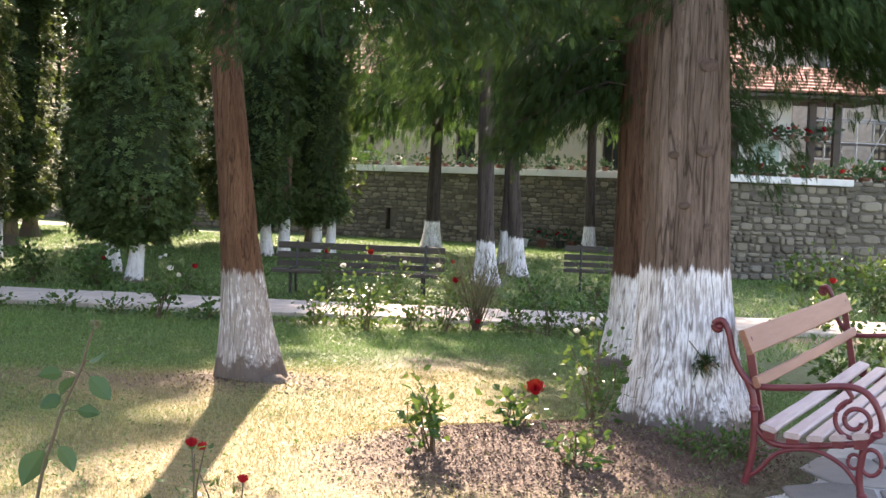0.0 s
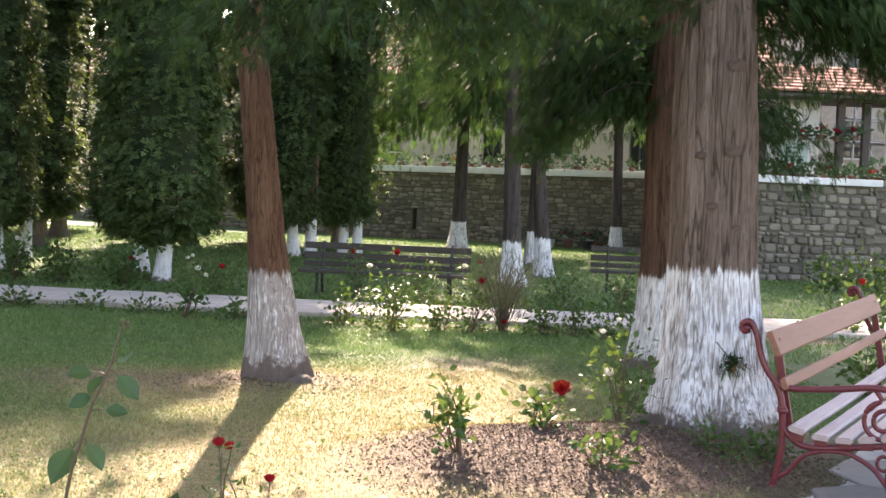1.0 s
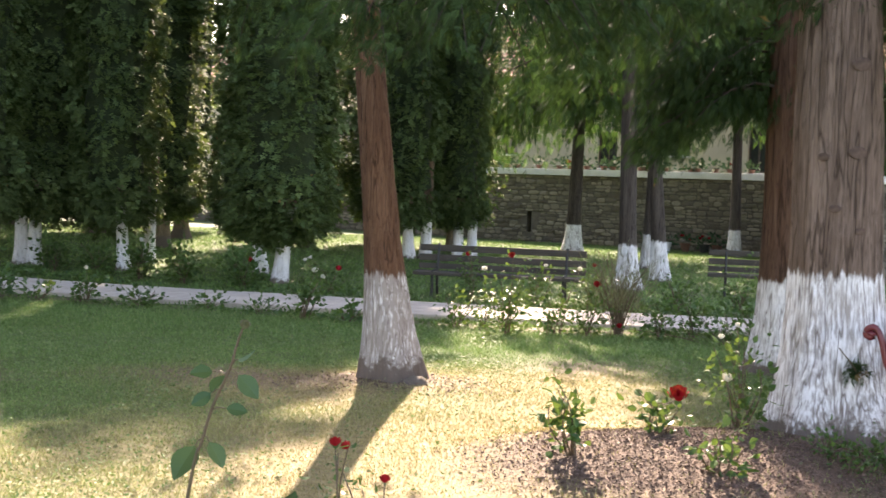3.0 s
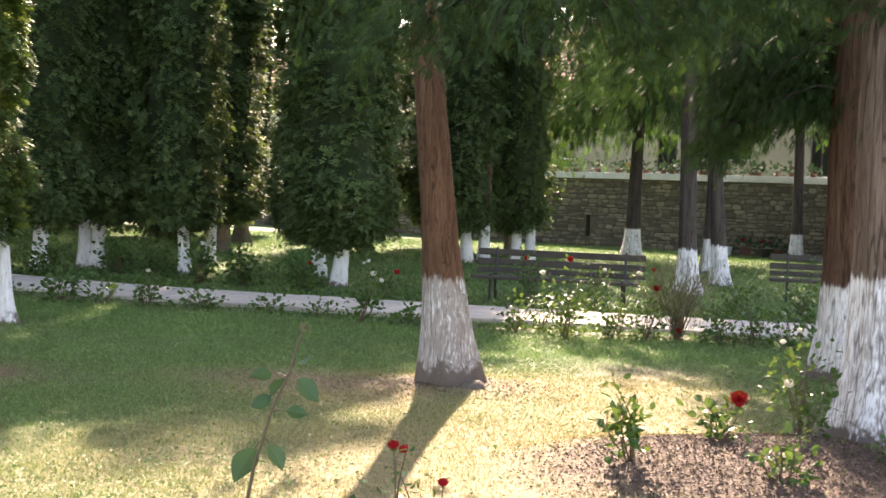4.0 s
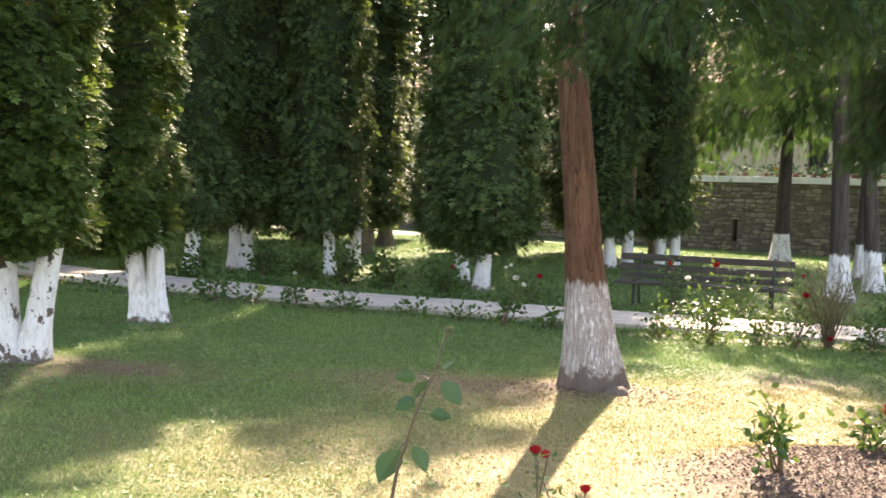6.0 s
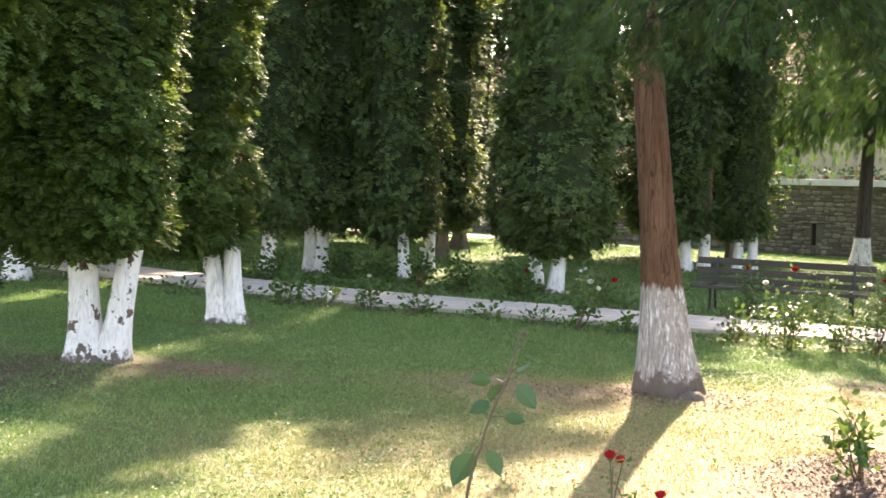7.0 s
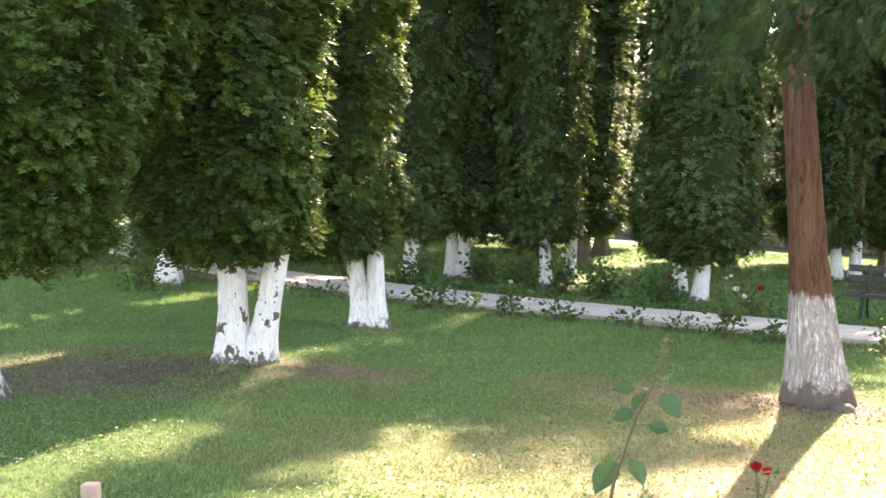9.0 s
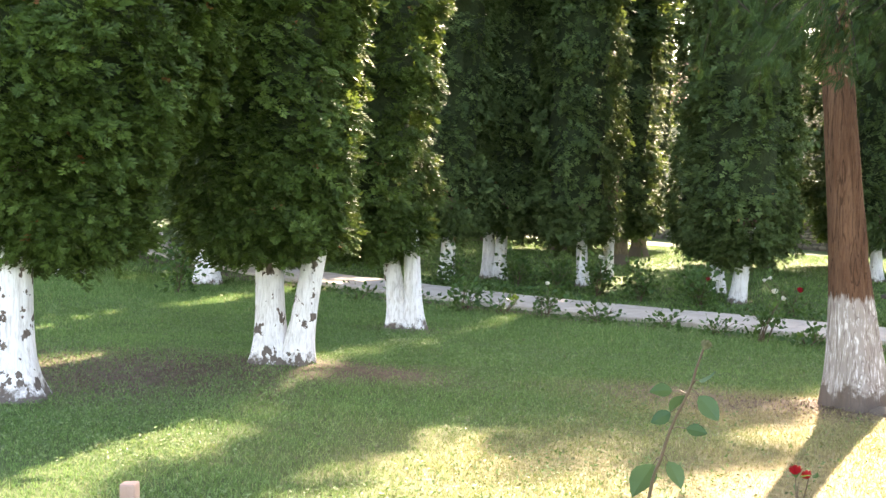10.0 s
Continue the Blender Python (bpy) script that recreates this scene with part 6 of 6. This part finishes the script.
def litter(name, count, cx, cy, rx, ry, size, material, seed, label, cat):
    rng = np.random.default_rng(seed)
    a, r = rng.random(count) * 6.283, np.sqrt(rng.random(count)) * (0.7 + 0.5 * rng.random(count))
    x, y = cx + rx * r * np.cos(a), cy + ry * r * np.sin(a)
    b = np.stack([x, y, ground_height(x, y) + 0.006], -1)
    al = rng.normal(0, 1, (count, 3)) * [1, 1, 0.25]
    sd = rng.normal(0, 1, (count, 3)) * [1, 1, 0.35]
    v, f = sprays(CHIP, [(0, 1, 2, 3)], b, al, sd, size * rng.uniform(0.4, 1.6, count))
    return tagged(hang(name, mesh_np(name, v, f, material), None, None, label, "stuff"), category=cat)


def clover(name, count, xr, yr, size, seed, label):
    rng = np.random.default_rng(seed)
    x, y = rng.uniform(*xr, count), rng.uniform(*yr, count)
    dry, earth = cover_of(x, y)
    patch = vnoise(x * 1.1 + 70, y * 1.1 + 70, seed)
    keep = (rng.random(count) < np.clip(patch * 1.9 - 0.35, 0.03, 1) * (1 - np.clip(dry, 0, 1) * 0.85) * (1 - earth)) & (y < path_y(x) - 0.1)
    keep &= ~((x > 1.4) & (y < 9.2))
    x, y = x[keep], y[keep]
    n = len(x)
    p = np.stack([x, y, ground_height(x, y) + rng.uniform(0.012, 0.040, n)], -1)
    v, f = sprays(LEAF, LEAF_F[:2], p, rng.normal(0, 1, (n, 3)) * [1, 1, 0.35], rng.normal(0, 1, (n, 3)) * [1, 1, 0.35], size * rng.uniform(0.6, 1.4, n))
    return tagged(hang(name, mesh_np(name, v, f, M["clover"]), None, None, label, "stuff"), category="plants")


clover("lawn_clover", 170000, (-10.5, 3.0), (4.4, 14.4), 0.022, 91, "small clover leaves mixed into the lawn")
litter("bark_mulch", 30000, 0.85, 6.95, 1.35, 1.05, 0.009, M["chip"], 71, "brown bark chips and dry needles on the mound", "mulch")
litter("needle_litter", 9000, -6.55, 7.8, 1.25, 1.2, 0.010, M["chip"], 72, "brown needle litter under the thujas", "litter")
litter("fallen_leaves", 2600, -3.4, 8.8, 5.6, 4.0, 0.016, M["dry_leaf"], 73, "pale dry leaves scattered over the lawn", "leaves")
litter("trunk_litter", 1500, -1.4, 9.5, 0.9, 0.5, 0.012, M["chip"], 74, "bark crumbs round the leaning trunk", "litter")

# ---------------------------------------------------------------- pots, plants on the walls, sign, scaffold


def pot_plant(x, y, z, r, h, leafy, seed, bloom=None, size=0.10, pot="clay", label="potted plant with green leaves"):
    rng = np.random.default_rng(seed)
    p = thing("potted_plant", x, y, z, label, "plant", "potted plants")
    prof = [(0.0, 0.0), (r * 0.68, 0.0), (r * 0.95, h * 0.82), (r * 1.08, h * 0.82), (r * 1.08, h), (r * 0.9, h), (r * 0.88, h * 0.9), (0.0, h * 0.9)]
    th = np.linspace(0, 2 * np.pi, 14, endpoint=False)
    v = np.array([(a * math.cos(t), a * math.sin(t), b) for a, b in prof for t in th])
    f = [(i * 14 + k, i * 14 + (k + 1) % 14, (i + 1) * 14 + (k + 1) % 14, (i + 1) * 14 + k) for i in range(len(prof) - 1) for k in range(14)]
    hang("pot", mesh_np("pot", v, f, M[pot], False), p)
    b = rng.normal(0, r * 0.95, (leafy, 3)) * [1, 1, 0.75] + [0, 0, h + r * 0.6]
    d = b - np.array([0, 0, h * 0.8]) + rng.normal(0, 0.05, b.shape)
    v, f = sprays(LEAF, LEAF_F, b, d, rng.normal(0, 1, b.shape), size * rng.uniform(0.6, 1.2, leafy))
    hang("foliage", mesh_np("pot_leaves", v, f, M["shade_leaf"]), p)
    if bloom:
        for k in range(3):
            a = rng.random() * 6.28
            hang("bloom", BLOOM[bloom], p, pose(r * math.cos(a), r * math.sin(a) - 0.08, h + r * rng.uniform(0.6, 1.4)) @ Matrix.Diagonal((0.05, 0.05, 0.05, 1)))
    return p


def along_wall(s, back=0.28):
    return (-3.7 + WD.x * s + HN.x * back, 42.0 + WD.y * s + HN.y * back)


rng = np.random.default_rng(14)
for k, s in enumerate(np.arange(0.3, 10.2, 0.55)):
    x, y = along_wall(s + rng.normal(0, 0.12))
    pot_plant(x, y, 2.37, 0.11, 0.12, 44, 500 + k, (None, "red", None, None, "white")[k % 5], 0.13, label="small potted plant on the white wall coping")
for k, s in enumerate((6.9, 7.5, 8.1, 8.7, 9.1)):
    x, y = along_wall(s, -0.55)
    pot_plant(x, y, 0.0, 0.15, 0.26, 30, 540 + k, ("white", None, "red", "red", None)[k], 0.14, ("clay", "lime", "clay", "iron_dark", "clay")[k], "flower pot standing at the foot of the stone wall")
for k, x in enumerate(np.arange(5.9, 8.3, 0.3)):
    pot_plant(x, 25.62 + (x - 5.7) * 0.22 + 0.25, 2.12, 0.10, 0.08, 48, 560 + k, (None, None, "red")[k % 3], 0.12, label="low potted plant on the short wall coping")
for k, x in enumerate(np.arange(8.7, 11.6, 0.32)):
    pot_plant(x, 26.75 + (x - 8.46) * 0.17, 2.10, 0.14, 0.10, 60, 580 + k, ("red", None)[k % 2], 0.15, label="flowering plant on the end wall")
for k, xx in enumerate((0.85, 1.15, 1.45, 1.80, 2.2, 2.6)):
    q = pot_plant(6.6 + xx, 30.4, 3.12 + 0.03 * (k % 2), 0.10, 0.12, 30, 600 + k, "red", 0.13, label="hanging flower basket under the lodge eaves")
    hang("hanger", tubes_mesh("hanger", [(np.array([(0.0, 0, 0.1), (0.0, 0, 0.5), (0, 0, 0.96)]), 0.006)], M["iron_dark"], 5), q)

cable = thing("wall_cable", 7.0, 30.93, 3.55, "thin dark cables sagging along the lodge wall", "cable")
for k, (za, zb) in enumerate(((0.0, 0.05), (0.12, 0.02))):
    hang("strand", tubes_mesh("cable_strand", [(smooth_path([(0.0, 0, za), (0.45, -0.02, za - 0.06), (0.9, -0.02, zb - 0.04), (1.2, 0, zb + 0.05), (1.3, 0, 0.35)], 6), 0.010)], M["iron_dark"], 5), cable)
board = thing("notice_board", 7.93, 30.85, 2.55, "pale green notice board with white frame", "sign", turn=3)
bm = bmesh.new()
box(bm, -0.32, 0.32, -0.02, 0.02, 0.0, 0.52)
part("panel", bm, M["sign"], board)
for a in ((-0.36, -0.32, 0, 0.52), (0.32, 0.36, 0, 0.52), (-0.36, 0.36, -0.04, 0.0), (-0.36, 0.36, 0.52, 0.56)):
    bm = bmesh.new()
    box(bm, a[0], a[1], -0.03, 0.025, a[2], a[3])
    part("frame_strip", bm, M["plaster_white"], board)
for k, (xa, xb, zz) in enumerate(((-0.22, 0.20, 0.40), (-0.26, 0.10, 0.29), (-0.20, 0.24, 0.19), (-0.24, 0.12, 0.10))):
    bm = bmesh.new()
    box(bm, xa, xb, -0.026, -0.021, zz - 0.012, zz + 0.012)
    part("text_bar", bm, M["shade_leaf"], board)
for xx in (-0.25, 0.25):
    bm = bmesh.new()
    box(bm, xx - 0.03, xx + 0.03, -0.015, 0.045, -0.53, 0.0)
    part("board_post", bm, M["dark_wood"], board)

scaffold = thing("scaffold", 10.6, 35.0, 2.02, "grey tube scaffold with plank decks before a building", "scaffold", turn=8)
for i in range(5):
    for j in range(2):
        hang("standard", tubes_mesh("standard", [(np.array([(i * 0.95, j * 0.9, 0), (i * 0.95, j * 0.9, 2.6), (i * 0.95, j * 0.9, 5.2)]), 0.03)], M["steel"], 7), scaffold)
for z in (0.25, 1.35, 2.0, 3.1, 4.2):
    for j in range(2):
        hang("ledger", tubes_mesh("ledger", [(np.array([(-0.2, j * 0.9, z), (1.9, j * 0.9, z), (4.0, j * 0.9, z)]), 0.026)], M["steel"], 7), scaffold)
for i in range(4):
    for k, z in enumerate((0.2, 2.1)):
        a, b = (z, z + 1.85) if (i + k) % 2 else (z + 1.85, z)
        hang("brace", tubes_mesh("brace", [(np.array([(i * 0.95, -0.03, a), (i * 0.95 + 0.475, -0.03, (a + b) / 2), (i * 0.95 + 0.95, -0.03, b)]), 0.022)], M["steel"], 7), scaffold)
for z in (1.30, 3.05):
    for k in range(3):
        bm = bmesh.new()
        box(bm, -0.2, 4.0, 0.06 + k * 0.27, 0.30 + k * 0.27, z + 0.06, z + 0.10, 0.004)
        part("deck_board", bm, M["board"], scaffold)
annex = thing("annex_building", 10.4, 37.2, 2.02, "grey-rendered building behind the scaffold", "building", turn=8)
ann_w = [(0.6, 1.3, 1.0, 2.2), (2.4, 3.1, 1.0, 2.2), (4.2, 4.9, 1.0, 2.2), (0.6, 1.3, 3.2, 4.2), (2.4, 3.1, 3.2, 4.2), (4.2, 4.9, 3.2, 4.2)]
facade("wall", annex, 9.0, 0, 5.0, 0.4, ann_w, M["path"])
for o in ann_w:
    window_unit(annex, o, 0.4, 1)
bm = bmesh.new()
box(bm, 0, 9.0, 0.42, 5.0, 0, 5.0)
part("rear_body", bm, M["path"], annex)
tiled_roof(annex, 9.0, 0.0, 5.02, 2.4, 3.6, 0.6)
